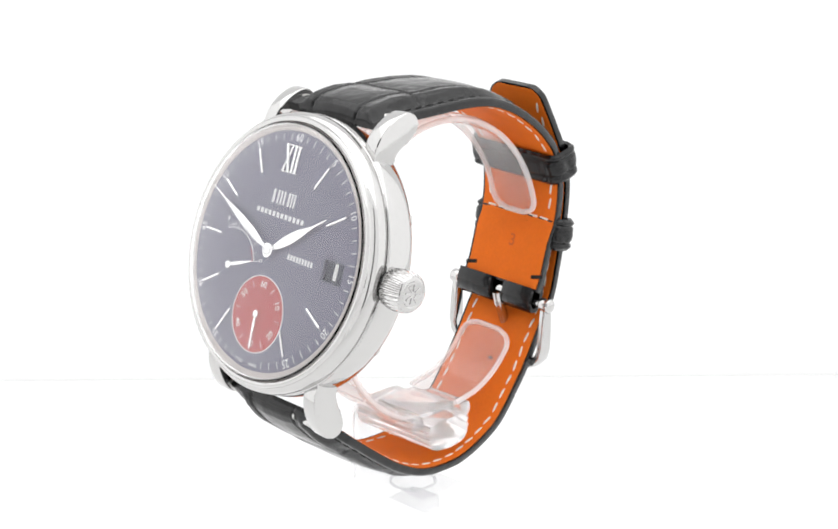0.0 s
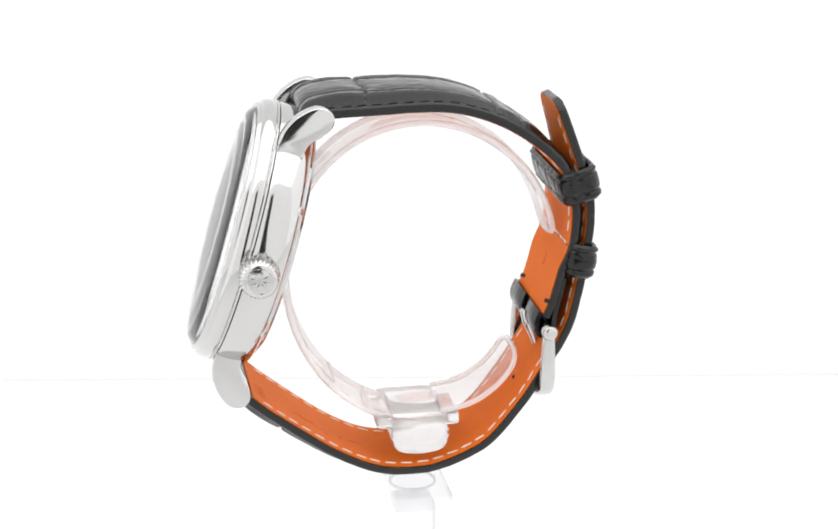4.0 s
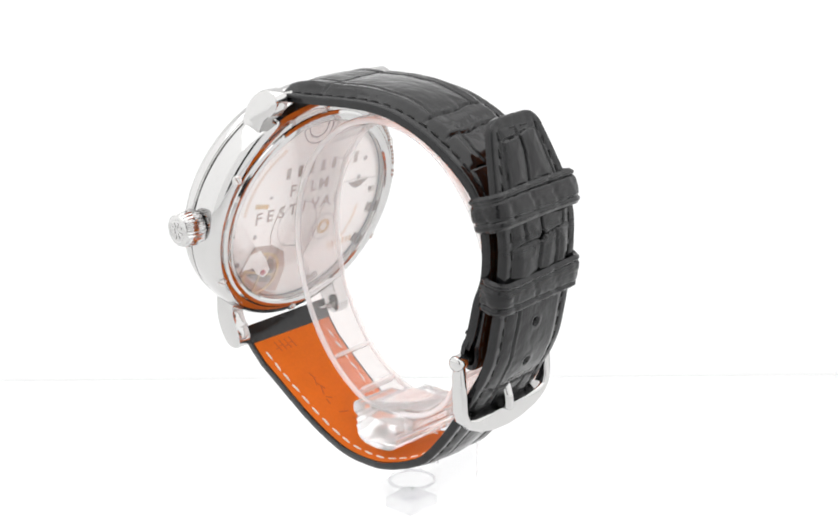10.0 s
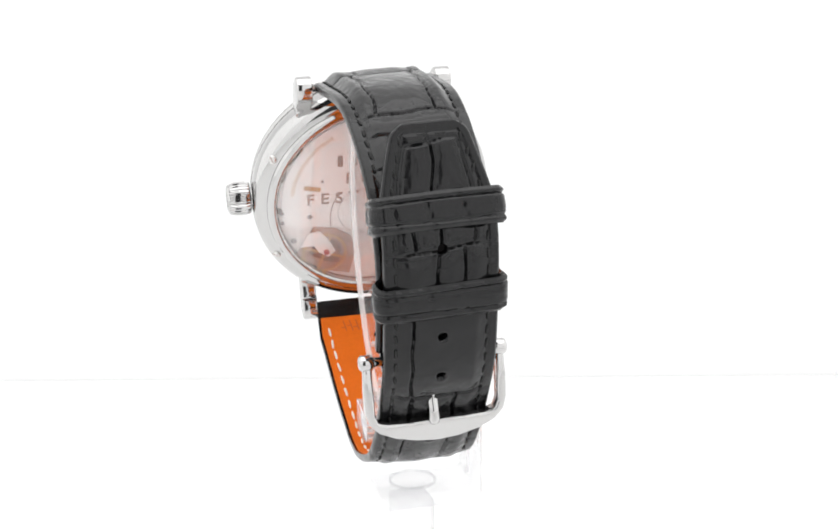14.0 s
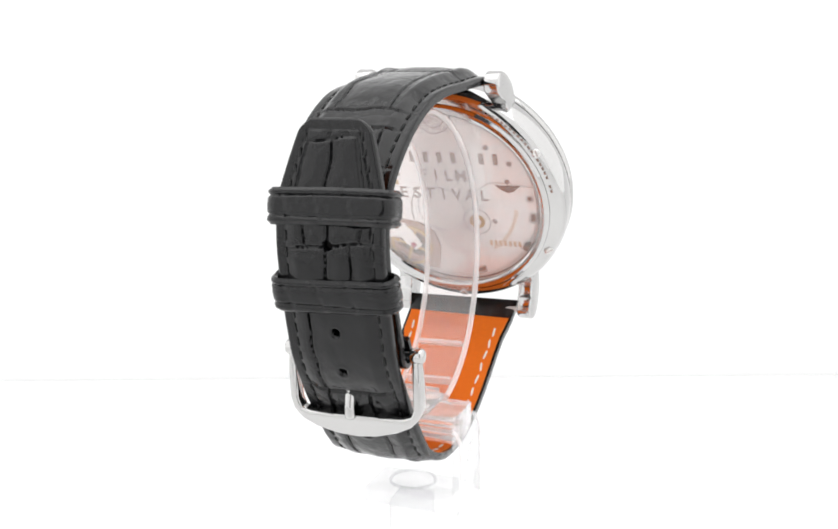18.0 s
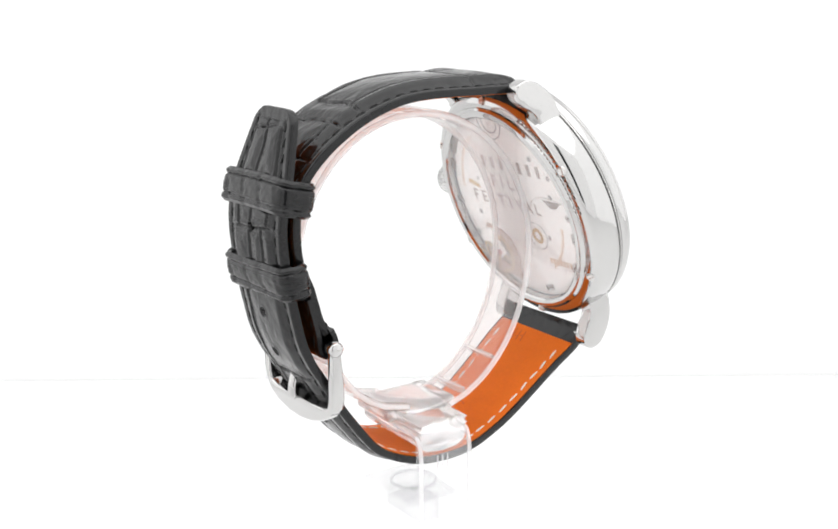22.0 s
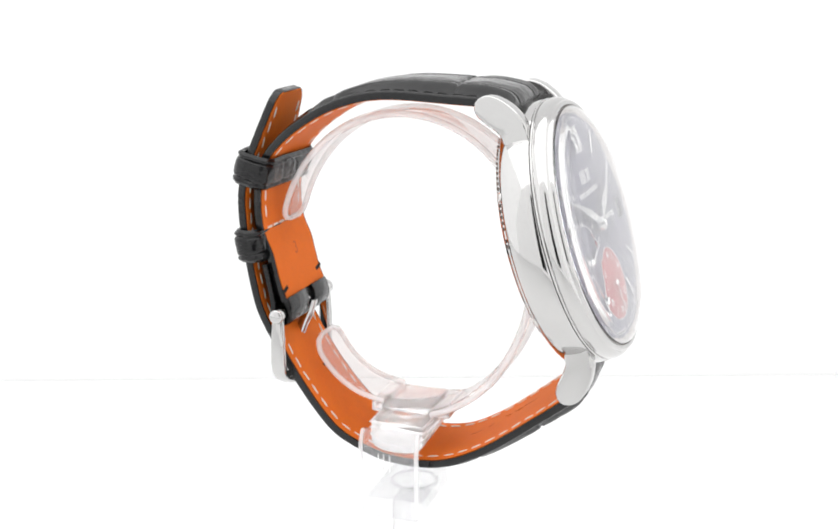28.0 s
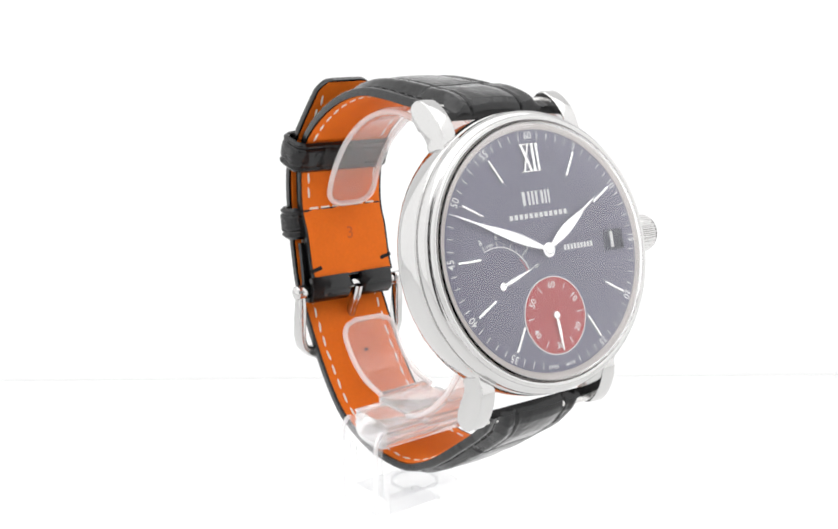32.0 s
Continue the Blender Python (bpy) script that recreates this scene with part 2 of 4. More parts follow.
M_CASE = M_WATCH @ Matrix(((1, 0, 0, 0), (0, math.sin(TILT), -math.cos(TILT), -0.0317), (0, math.cos(TILT), math.sin(TILT), 0.0109), (0, 0, 0, 1))) @ pose(0, 0, 0, 0, -1.5, 0)
M_DIAL = M_CASE @ mm(0, 0, -0.1)

watch = tagged(new("wristwatch"), "steel dress wristwatch with slate dial and black alligator strap", "wristwatch")


# ---- the case ----
def case():
    prof = [(19.6, -9.1), (20.4, -9.02), (21.2, -8.78), (21.75, -8.42), (22.15, -7.9), (22.38, -7.2), (22.5, -6.3), (22.55, -5.2), (22.52, -4.2), (22.4, -3.4), (22.25, -3.1),
            (22.0, -3.02), (19.6, -3.0), (19.6, -9.1)]
    body = part("case", lathe(prof, 192), STEEL, watch, "polished round steel case middle", M_CASE, 20)
    lug_out = [(14.0, -2.9), (18.2, -2.95), (20.4, -3.1), (22.4, -3.9), (24.3, -5.3), (25.6, -6.9), (26.0, -8.2), (25.7, -9.6), (24.7, -10.4),
               (23.4, -10.4), (22.0, -9.6), (20.6, -8.4), (19.2, -7.5), (17.6, -7.2), (14.0, -7.2)]
    lug_curve = spline(lug_out[1:-1], 0.6)[0]
    for sx in (1, -1):
        for sy in (1, -1):
            bm = extrude(lug_out[:2] + [tuple(p) for p in lug_curve[1:-1]] + lug_out[-2:], 11.1, 13.9, 0.35, 3)
            for v in bm.verts:
                y, z, x = v.co
                v.co = (sx * x, sy * y, z)
            part("lug", bm, STEEL, body, "polished steel lug", None, 28)
    for sy in (1, -1):
        by, bz = (24.4, -8.3) if sy > 0 else (24.9, -8.0)
        part("spring_bar", tube([(-11.2, sy * by, bz), (11.2, sy * by, bz)], 0.7), SATIN, body)
    bez = [(20.42, -2.95), (22.2, -2.97), (22.4, -2.88), (22.42, -2.72), (22.3, -2.6), (22.1, -2.55), (22.08, -2.47), (22.24, -2.36), (22.33, -2.0), (22.3, -1.5), (22.18, -1.0),
           (21.98, -0.62), (21.72, -0.36), (21.5, -0.26), (21.42, -0.2), (21.4, -0.08), (21.34, 0.16), (21.2, 0.36), (20.98, 0.46), (20.75, 0.46), (20.55, 0.36), (20.42, 0.15), (20.42, -2.95)]
    part("bezel", lathe(bez, 192), STEEL, watch, "rounded polished steel bezel", M_CASE, 30)
    flange = [(18.85, -0.08), (18.95, 0.02), (19.15, 0.08), (19.7, 0.16), (20.38, 0.24), (20.38, -0.7), (18.85, -0.7), (18.85, -0.08)]
    part("inner_flange", lathe(flange, 160), REHAUT, watch, "pale satin ring round the dial", M_CASE)
    dome = [(0.001, 2.95), (6, 2.85), (12, 2.6), (15, 2.38), (17, 2.12), (18.2, 1.9), (19.0, 1.68), (19.6, 1.35), (20.0, 1.0), (20.25, 0.65), (20.36, 0.3), (19.75, 0.28), (19.6, 0.5), (19.3, 0.72),
            (18.6, 1.0), (17, 1.3), (12, 1.65), (6, 1.85), (0.001, 1.9)]
    cr = part("crystal", lathe(dome, 128), CRYSTAL, watch, "domed clear sapphire crystal", M_CASE, 50)
    cr.visible_shadow = False
    # crown
    flute = lambda k: 1.0 if k % 4 in (0, 1) else 0.935
    kp = [(1.2, 21.9), (1.9, 22.3), (1.9, 22.6), (2.7, 22.65), (3.05, 22.95), (3.2, 23.7), (3.22, 24.6), (3.15, 25.6), (2.98, 26.3), (2.7, 26.7)]
    m = M_CASE @ mm(0, 0.35, -4.7)
    crown = part("crown", lathe(kp, 112, "x", flute), STEEL, watch, "fluted steel winding crown", m, 25)
    part("crown_face", lathe([(0.001, 27.0), (1.2, 26.98), (1.9, 26.9), (2.05, 27.0), (2.3, 26.98), (2.6, 26.8), (2.72, 26.6)], 64, "x"), STEEL, crown)
    for a in range(0, 360, 45):
        part("relief_mark", box(26.85, 27.1, 0.5, 1.5, -0.18, 0.18, 0.05), STEEL, crown, "", pose(0, 0, 0, a, 0, 0))
    # back
    ring = [(20.1, -8.9), (20.0, -9.35), (19.6, -9.75), (19.0, -9.9), (18.5, -9.8), (18.2, -9.5), (18.15, -8.4), (20.1, -8.9)]
    back = part("case_back", lathe(ring, 160), STEEL, watch, "polished steel case back ring", M_CASE, 30)
    g = part("back_crystal", lathe([(0.001, -9.95), (9, -9.9), (15, -9.75), (18.1, -9.55), (18.1, -9.1), (0.001, -9.15)], 96), BACKGLASS, watch, "clear sapphire back window", M_CASE, 50)
    g.visible_shadow = False
    for x, y in ((19.2, 10.6), (19.2, -10.6), (-19.2, 10.6), (-19.2, -10.6), (0.0, 21.3), (0.0, -21.3)):
        a = math.degrees(math.atan2(y, x))
        k = 21.1 / math.hypot(x, y)
        m = mm(x * k, y * k, -8.5) @ pose(0, 0, 0, 0, 0, a) @ pose(0, 0, 0, 0, 180 - 38, 0)
        part("case_screw", lathe([(0.001, 0.55), (0.65, 0.55), (0.82, 0.4), (0.85, -0.4), (0.001, -0.4)], 24), SATIN, back, "small steel screw", m)
        part("slot", box(-0.7, 0.7, -0.09, 0.09, 0.5, 0.57), ENGRAVED, back, "dark screw slot", m @ pose(0, 0, 0, 0, 0, random.uniform(0, 180)))
    # engraved writing round the back ring, as plain bars
    for k in range(22):
        a = radians(118 + k * 2.6)
        if k in (13, 19):
            continue
        part("engraved_mark", box(-0.28, 0.28, -0.42, 0.42, -0.02, 0.05), ENGRAVED, back, "", mm(20.75 * math.cos(a), 20.75 * math.sin(a), -8.95) @ pose(0, 0, 0, 0, 0, math.degrees(a) - 90) @ pose(0, 0, 0, -18, 0, 0))
    return body


case()


# ---- the dial ----
def polar(r, clock):
    """Place on the dial at a radius and degrees clockwise from twelve."""
    return r * math.sin(radians(clock)), r * math.cos(radians(clock))


def bar(w, r0, r1, z0, z1, bevel=0.0):
    return box(-w / 2, w / 2, r0, r1, z0, z1, bevel, 1)


def leaf(length, width, tail, belly, z0, z1):
    """A leaf-shaped hand that points to +y."""
    left = []
    for i in range(21):
        u = i / 20
        y = -tail + (length + tail) * u
        v = max(0.0, y) / length
        w = 0.16 + (width / 2 - 0.16) * (math.sin(math.pi * min(1, v / (2 * belly))) ** 1.4 if v < belly else max(0, math.cos(math.pi / 2 * (v - belly) / (0.80 - belly))) ** 1.3 if v < 0.80 else 0)
        if v > 0.9:
            w *= 1 - 0.5 * (v - 0.9) / 0.1
        left.append((w, y))
    outline = left + [(-w, y) for w, y in reversed(left)]
    return extrude(outline, z0, z1, 0.05, 1)


def dial():
    hole = [(12.45, -1.45), (16.35, -1.45), (16.35, 1.5), (12.45, 1.5)]
    bm = bmesh.new()
    rim = [bm.verts.new((19.2 * math.cos(2 * math.pi * k / 120), 19.2 * math.sin(2 * math.pi * k / 120), 0)) for k in range(120)]
    win = [bm.verts.new((x, y, 0)) for x, y in hole]
    edges = [bm.edges.new((rim[k], rim[(k + 1) % 120])) for k in range(120)] + [bm.edges.new((win[k], win[(k + 1) % 4])) for k in range(4)]
    bmesh.ops.triangle_fill(bm, edges=edges, use_beauty=True, use_dissolve=False)
    for f in bm.faces[:]:
        c = f.calc_center_median()
        if 12.45 < c.x < 16.35 and -1.45 < c.y < 1.5:
            bm.faces.remove(f)
    bmesh.ops.recalc_face_normals(bm, faces=bm.faces[:])
    if sum(f.normal.z for f in bm.faces) < 0:
        bmesh.ops.reverse_faces(bm, faces=bm.faces[:])
    g = bmesh.ops.extrude_face_region(bm, geom=bm.faces[:])["geom"]
    for v in g:
        if isinstance(v, bmesh.types.BMVert):
            v.co.z = -0.4
    d = part("dial", bm, DIAL, watch, "matt slate grey dial with white print", M_DIAL, 20)
    # minute marks, with numerals at every fifth
    tick = None
    for i in range(60):
        if i % 5 == 0 or i in (29, 31):
            continue
        x, y = polar(17.9, 6 * i)
        m = mm(x, y, 0) @ pose(0, 0, 0, 0, 0, -6 * i)
        if tick is None:
            tick = part("minute_mark", bar(0.13, -0.5, 0.5, 0.0, 0.03), PRINT, d, "", m)
        else:
            t = new("minute_mark", tick.data)
            t.parent, t.matrix_basis = d, m
    for n in (60, 5, 10, 15, 20, 25, 35, 40, 45, 50, 55):
        x, y = polar(17.95 if n != 15 else 18.2, 6 * n)
        word("minute_numeral", str(n), 1.62, PRINT, d, mm(x, y, 0.02) @ pose(0, 0, 0, 0, 0, -6 * n))
    for t, a in (("SWISS", 185.5), ("MADE", 174.5)):
        x, y = polar(18.1, a)
        word("small_print", t, 0.75, PRINT, d, mm(x, y, 0.02) @ pose(0, 0, 0, 0, 0, 180 - a))
    for i in (1, 2, 4, 5, 7, 8, 9, 10, 11):
        x, y = polar(14.9, 30 * i)
        part("hour_marker", bar(0.42, -2.1, 2.1, 0.0, 0.42, 0.1), RHODIUM, d, "", mm(x, y, 0) @ pose(0, 0, 0, 0, 0, -30 * i))
    part("hour_numeral", slanted(-1.95, -0.45, 0.62), RHODIUM, d, "applied Roman numeral twelve")
    for x0, x1, w in ((-0.55, -1.85, 0.34), (0.25, 0.25, 0.5), (1.1, 1.1, 0.5)):
        part("hour_numeral", slanted(x0, x1, w), RHODIUM, d)
    for y in (16.65, 12.45):
        part("hour_numeral", box(-2.3, -0.1, y - 0.1, y + 0.1, 0, 0.3, 0.03, 1), RHODIUM, d)
        part("hour_numeral", box(-0.1, 1.55, y - 0.1, y + 0.1, 0, 0.3, 0.03, 1), RHODIUM, d)
    # the maker's marks, as plain bars
    for x0, x1 in ((-2.95, -2.3), (-1.85, -1.35), (-1.1, -0.6), (-0.35, 0.15), (0.75, 1.3), (1.5, 1.95), (2.15, 2.6)):
        part("logo_mark", box(x0 + 0.06, x1 - 0.06, 7.25, 9.4, 0, 0.05), PRINT, d)
    for k in range(12):
        part("logo_mark", box(-5.95 + k * 0.99, -5.95 + k * 0.99 + 0.62, 5.2, 6.0, 0, 0.03), PRINT, d)
    for k in range(9):
        part("logo_mark", box(3.85 + k * 0.69, 3.85 + k * 0.69 + 0.44, -0.45, 0.42, 0, 0.03), PRINT, d)
    # date
    fr = [(12.25, -1.65), (16.55, -1.65), (16.55, 1.7), (12.25, 1.7)]
    dw = part("date_window", frame_ring(fr, 0.2, 0.0, 0.06), DATEDISC, watch, "recessed date window", M_DIAL)
    part("date_disc", box(11.5, 17.3, -2.4, 2.4, -0.75, -0.45), DATEDISC, dw)
    word("date_numeral", "1", 3.3, PRINT, dw, mm(14.5, 0.0, -0.43), "white date numeral", 0.03, 0.05)
    # small seconds
    sx, sy = 0.1, -10.2
    sub = part("seconds_subdial", lathe([(0.001, 0.035), (5.95, 0.035), (6.05, 0.02)], 96), RED, watch, "round red small seconds subdial", M_DIAL @ mm(sx, sy, 0))
    part("subdial_ring", lathe([(5.98, 0.05), (6.14, 0.05), (6.14, 0.0), (5.98, 0.0), (5.98, 0.05)], 96), PRINT, sub)
    for n in (60, 10, 20, 30, 40, 50):
        x, y = polar(4.75, 6 * n)
        a = -6 * n + (180 if n in (20, 30, 40) else 0)
        word("seconds_numeral", str(n), 1.5, PRINT, sub, mm(x, y, 0.05) @ pose(0, 0, 0, 0, 0, a))
        x, y = polar(4.9, 6 * n + 30)
        part("seconds_mark", bar(0.13, -0.55, 0.55, 0.035, 0.06), PRINT, sub, "", mm(x, y, 0) @ pose(0, 0, 0, 0, 0, -6 * n - 30))
    sh = part("seconds_hand", leaf(5.6, 0.55, 0, 0.35, 0.30, 0.42), RHODIUM, watch, "small steel seconds hand", M_DIAL @ mm(sx, sy, 0) @ pose(0, 0, 0, 0, 0, -176))
    part("hub", lathe([(0.001, 0.55), (0.35, 0.55), (0.62, 0.42), (0.62, 0.05), (0.001, 0.05)], 32), RHODIUM, sh)
    # power reserve
    px, py = -9.4, -4.5
    pr = part("reserve_scale", arc_band(5.98, 6.12, -22, 72, 0.03), PRINT, watch, "white printed power reserve scale", M_DIAL @ mm(px, py, 0))
    part("reserve_warning", arc_band(5.62, 5.74, 48, 72, 0.03), REDPRINT, pr)
    for k in range(9):
        a = -22 + 94 * k / 8
        x, y = polar(6.05, a)
        part("reserve_mark", bar(0.11, -0.0 if k % 2 else -0.15, 0.6 if k % 2 else 0.9, 0.0, 0.035), PRINT, pr, "", mm(x, y, 0) @ pose(0, 0, 0, 0, 0, -a))
        if k % 2 == 0:
            x, y = polar(7.6, a)
            word("reserve_numeral", str(8 - k), 1.15, PRINT, pr, mm(x, y, 0.02) @ pose(0, 0, 0, 0, 0, -a))
    x, y = polar(6.55, -10)
    word("small_print", "DAYS", 0.62, PRINT, pr, mm(x, y, 0.02) @ pose(0, 0, 0, 0, 0, 10))
    ph = part("reserve_hand", leaf(6.0, 0.6, 0, 0.3, 0.25, 0.36), RHODIUM, watch, "small steel power reserve hand", M_DIAL @ mm(px, py, 0) @ pose(0, 0, 0, 0, 0, -71.6))
    part("hub", lathe([(0.001, 0.5), (0.35, 0.5), (0.65, 0.38), (0.65, 0.05), (0.001, 0.05)], 32), RHODIUM, ph)
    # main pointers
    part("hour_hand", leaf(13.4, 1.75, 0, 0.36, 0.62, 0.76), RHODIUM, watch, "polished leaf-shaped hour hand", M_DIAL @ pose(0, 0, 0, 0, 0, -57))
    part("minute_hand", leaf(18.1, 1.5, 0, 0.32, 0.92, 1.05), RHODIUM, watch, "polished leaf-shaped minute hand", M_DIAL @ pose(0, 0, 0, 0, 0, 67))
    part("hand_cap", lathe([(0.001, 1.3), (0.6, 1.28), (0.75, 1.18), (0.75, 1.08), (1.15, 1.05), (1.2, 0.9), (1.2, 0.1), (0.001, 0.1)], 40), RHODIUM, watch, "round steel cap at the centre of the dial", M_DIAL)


def slanted(x_top, x_bottom, w):
    return extrude([(x_bottom - w / 2, 12.4), (x_bottom + w / 2, 12.4), (x_top + w / 2, 16.7), (x_top - w / 2, 16.7)], 0.0, 0.4, 0.06, 1)


def frame_ring(outer, t, z0, z1):
    (x0, y0), (x1, _), (_, y1), _ = outer
    bm = bmesh.new()
    for a, b, c, e in ((x0, x1, y0, y0 + t), (x0, x1, y1 - t, y1), (x0, x0 + t, y0 + t, y1 - t), (x1 - t, x1, y0 + t, y1 - t)):
        tmp = bmesh.ops.create_cube(bm, size=1)["verts"]
        for v in tmp:
            v.co = Vector(((a + b) / 2 + v.co.x * (b - a), (c + e) / 2 + v.co.y * (e - c), (z0 + z1) / 2 + v.co.z * (z1 - z0)))
    return bm


def arc_band(r0, r1, a0, a1, h, n=24):
    pts = [polar(r1, a0 + (a1 - a0) * k / n) for k in range(n + 1)] + [polar(r0, a1 - (a1 - a0) * k / n) for k in range(n + 1)]
    return extrude(pts[::-1], 0.0, h)


dial()


# ---- the movement behind the back window; seen from behind, +x is on the left ----
def movement():
    zf = -8.25
    pl = part("movement_plate", lathe([(0.001, zf + 0.3), (18.1, zf + 0.3), (18.1, zf + 0.6), (0.001, zf + 0.6)], 96), PLATE, watch, "pale rose rhodium movement plate", M_CASE)

    def bridge(outline, label=""):
        return part("bridge", extrude(outline, zf - 0.05, zf + 0.3, 0.08, 1), BRIDGE, pl, label)

    rim = lambda r, a0, a1, n=30: [(r * math.cos(radians(a0 + (a1 - a0) * k / n)), r * math.sin(radians(a0 + (a1 - a0) * k / n))) for k in range(n + 1)]
    seam = [(-16.9, 2.9), (-14.6, 3.2), (-11.5, 3.6), (-8.3, 3.5), (-5.9, 2.0), (-4.2, 0.0), (-3.2, -2.5), (-3.2, -5.0)]
    bridge(rim(17.3, -15.5, 169) + [(x + 0.1, y + 0.12) for x, y in seam] + [(0.5, -7.6), (5.2, -6.2), (10.7, -5.3), (14.0, -5.0)], "large upper movement bridge")
    bridge(rim(17.3, 171, 258) + [(-3.4, -14.0), (-1.0, -10.5)] + [(x - 0.1, y - 0.12) for x, y in reversed(seam[1:])], "movement bridge with engraved arc")
    crescent = [(-14.6 + 5.0 * k / 12, 3.1 - 1.5 * math.sin(math.pi * k / 12)) for k in range(13)]
    part("cut_out", extrude(crescent, zf - 0.07, zf + 0.1, 0.0), RECESS_DARK, pl, "dark crescent cut-out")
    # balance and its dark recess
    well = [(11.2, -5.2), (7.5, -5.8), (4.2, -8.0), (3.4, -11.5), (4.6, -16.4), (9.5, -15.2), (13.0, -12.8), (15.0, -11.6), (13.8, -9.6), (12.6, -7.4)]
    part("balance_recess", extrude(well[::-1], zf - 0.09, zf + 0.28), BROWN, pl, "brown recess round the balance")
    # dark inset patch stands in for the shade deep in the recess
    part("recess_shade", extrude([(9.4 + 0.55 * (x - 9.4), -10.6 + 0.55 * (y + 10.6)) for x, y in well[::-1]], zf - 0.12, zf - 0.05), RECESS_DARK, pl, "shade inside the balance recess, laid on as a dark patch")
    part("balance_wheel", lathe([(3.8, zf - 0.3), (4.3, zf - 0.3), (4.3, zf - 0.14), (3.8, zf - 0.14), (3.8, zf - 0.3)], 64), BRASS, pl, "brass balance wheel", mm(9.4, -11.2, 0))
    for a in (20, 110):
        part("balance_arm", box(-3.85, 3.85, -0.2, 0.2, zf - 0.28, zf - 0.16), BRASS, pl, "", mm(9.4, -11.2, 0) @ pose(0, 0, 0, 0, 0, a))
    cock = bridge([(13.9, -9.5), (12.6, -6.6), (10.2, -6.2), (8.6, -8.2), (7.2, -11.0), (8.6, -12.2), (10.4, -11.0), (11.4, -9.4)], "balance cock")
    cock.matrix_basis = mm(0, 0, -0.3)
    part("balance_jewel", lathe([(0.001, zf - 0.55), (0.55, zf - 0.55), (0.6, zf - 0.3)], 24), RUBY, pl, "", mm(9.0, -11.0, 0))
    # crown wheel teeth at the top
    teeth = [((4.6 if k % 4 in (1, 2) else 4.2) * math.cos(math.pi * k / 60), (4.6 if k % 4 in (1, 2) else 4.2) * math.sin(math.pi * k / 60)) for k in range(120)]
    rw = part("ratchet_wheel", extrude(teeth, zf - 0.12, zf + 0.2), BRIDGE, pl, "toothed steel wheel", mm(0.6, 17.0, 0), 20)
    for r in (2.2, 3.4):
        part("turned_ring", lathe([(r - 0.12, zf - 0.16), (r + 0.12, zf - 0.16), (r + 0.12, zf - 0.1), (r - 0.12, zf - 0.1), (r - 0.12, zf - 0.16)], 48), GREYMETAL, rw, "", None)
    part("gold_plug", lathe([(0.8, zf - 0.12), (1.5, zf - 0.12), (1.6, zf), (0.8, zf), (0.8, zf - 0.12)], 32), BRASS, pl, "gold ring", mm(-5.0, -5.0, 0))
    part("medallion", lathe([(2.6, zf - 0.08), (2.75, zf - 0.08), (2.75, zf), (2.6, zf), (2.6, zf - 0.08)], 48), GREYMETAL, pl, "", mm(-5.0, -5.0, 0))
    part("medallion", lathe([(4.6, zf - 0.08), (4.7, zf - 0.08), (4.7, zf), (4.6, zf), (4.6, zf - 0.08)], 48), GREYMETAL, pl, "", mm(2.0, -2.6, 0))
    for x, y, r in ((-8.9, 10.9, 0.55), (-13.0, 7.7, 0.55), (-12.1, 3.9, 0.5), (-8.6, -4.8, 0.5), (18.0 * 0.96, -1.7, 0.45), (17.2, -3.8, 0.4), (15.2, -8.0, 0.6), (12.0, -3.0, 0.5), (9.5, 4.5, 0.3)):
        part("movement_screw", lathe([(0.001, zf - 0.14), (r * 0.85, zf - 0.14), (r, zf - 0.08), (r, zf)], 20), GREYMETAL, pl, "", mm(x, y, 0))
        part("screw_slot", box(-r, r, -0.08, 0.08, zf - 0.16, zf - 0.1), ENGRAVED, pl, "", mm(x, y, 0) @ pose(0, 0, 0, 0, 0, random.uniform(0, 180)))
    # dark cut-outs at the rim
    for x, y, a, w in ((15.1, 10.8, 39, 4.2), (17.6, 6.4, 20, 2.2), (18.4, -1.2, 0, 1.0), (-16.8, -3.7, 12, 2.2), (-14.6, -10.1, 34, 2.2), (-16.6, 0.5, 0, 1.2), (-4.5, -16.3, 72, 2.4)):
        part("cut_out", box(-0.7, 0.7, -w / 2, w / 2, zf - 0.07, zf + 0.1, 0.3, 2), RECESS_DARK, pl, "dark cut-out", mm(x * 0.97, y * 0.97, 0) @ pose(0, 0, 0, 0, 0, a))
    part("brass_bar", box(-1.6, 1.6, -0.45, 0.45, zf - 0.12, zf, 0.1, 1), BRASS, pl, "brass click bar", mm(11.4, 3.1, 0) @ pose(0, 0, 0, 0, 0, 13))
    part("engraved_line", tube([(5.7, 2.0, zf - 0.06), (6.9, 0.9, zf - 0.06), (7.8, -1.2, zf - 0.06), (8.2, -3.4, zf - 0.06), (8.0, -5.4, zf - 0.06)], 0.11, 6), ENGRAVED, pl)
    # engraved lines of writing; the first, a maker's or place's name, as plain bars
    for k in range(7):
        part("engraved_mark", box(-0.5, 0.5, -1.15, 1.15, zf - 0.07, zf - 0.03), ENGRAVED, pl, "", mm(6.1 - k * 2.75, 8.5, 0))
    for text, x0, step, y in (("FILM", 4.4, 2.5, 4.6), ("FESTIVAL", 11.8, 2.71, 0.6)):
        for k, c in enumerate(text):
            word("engraved_letter", c, 3.3, ENGRAVED, pl, mm(x0 - k * step, y, zf - 0.05) @ pose(0, 0, 0, 0, 180, 0), "", 0.04, 0.02)
    for k in range(7):
        part("engraved_mark", box(-0.3, 0.3, -0.6, 0.6, zf - 0.07, zf - 0.03), GOLDPRINT, pl, "", mm(-7.2 - k * 0.95, -9.6, 0))
    for k in range(26):
        a = radians(8 + k * 2.1)
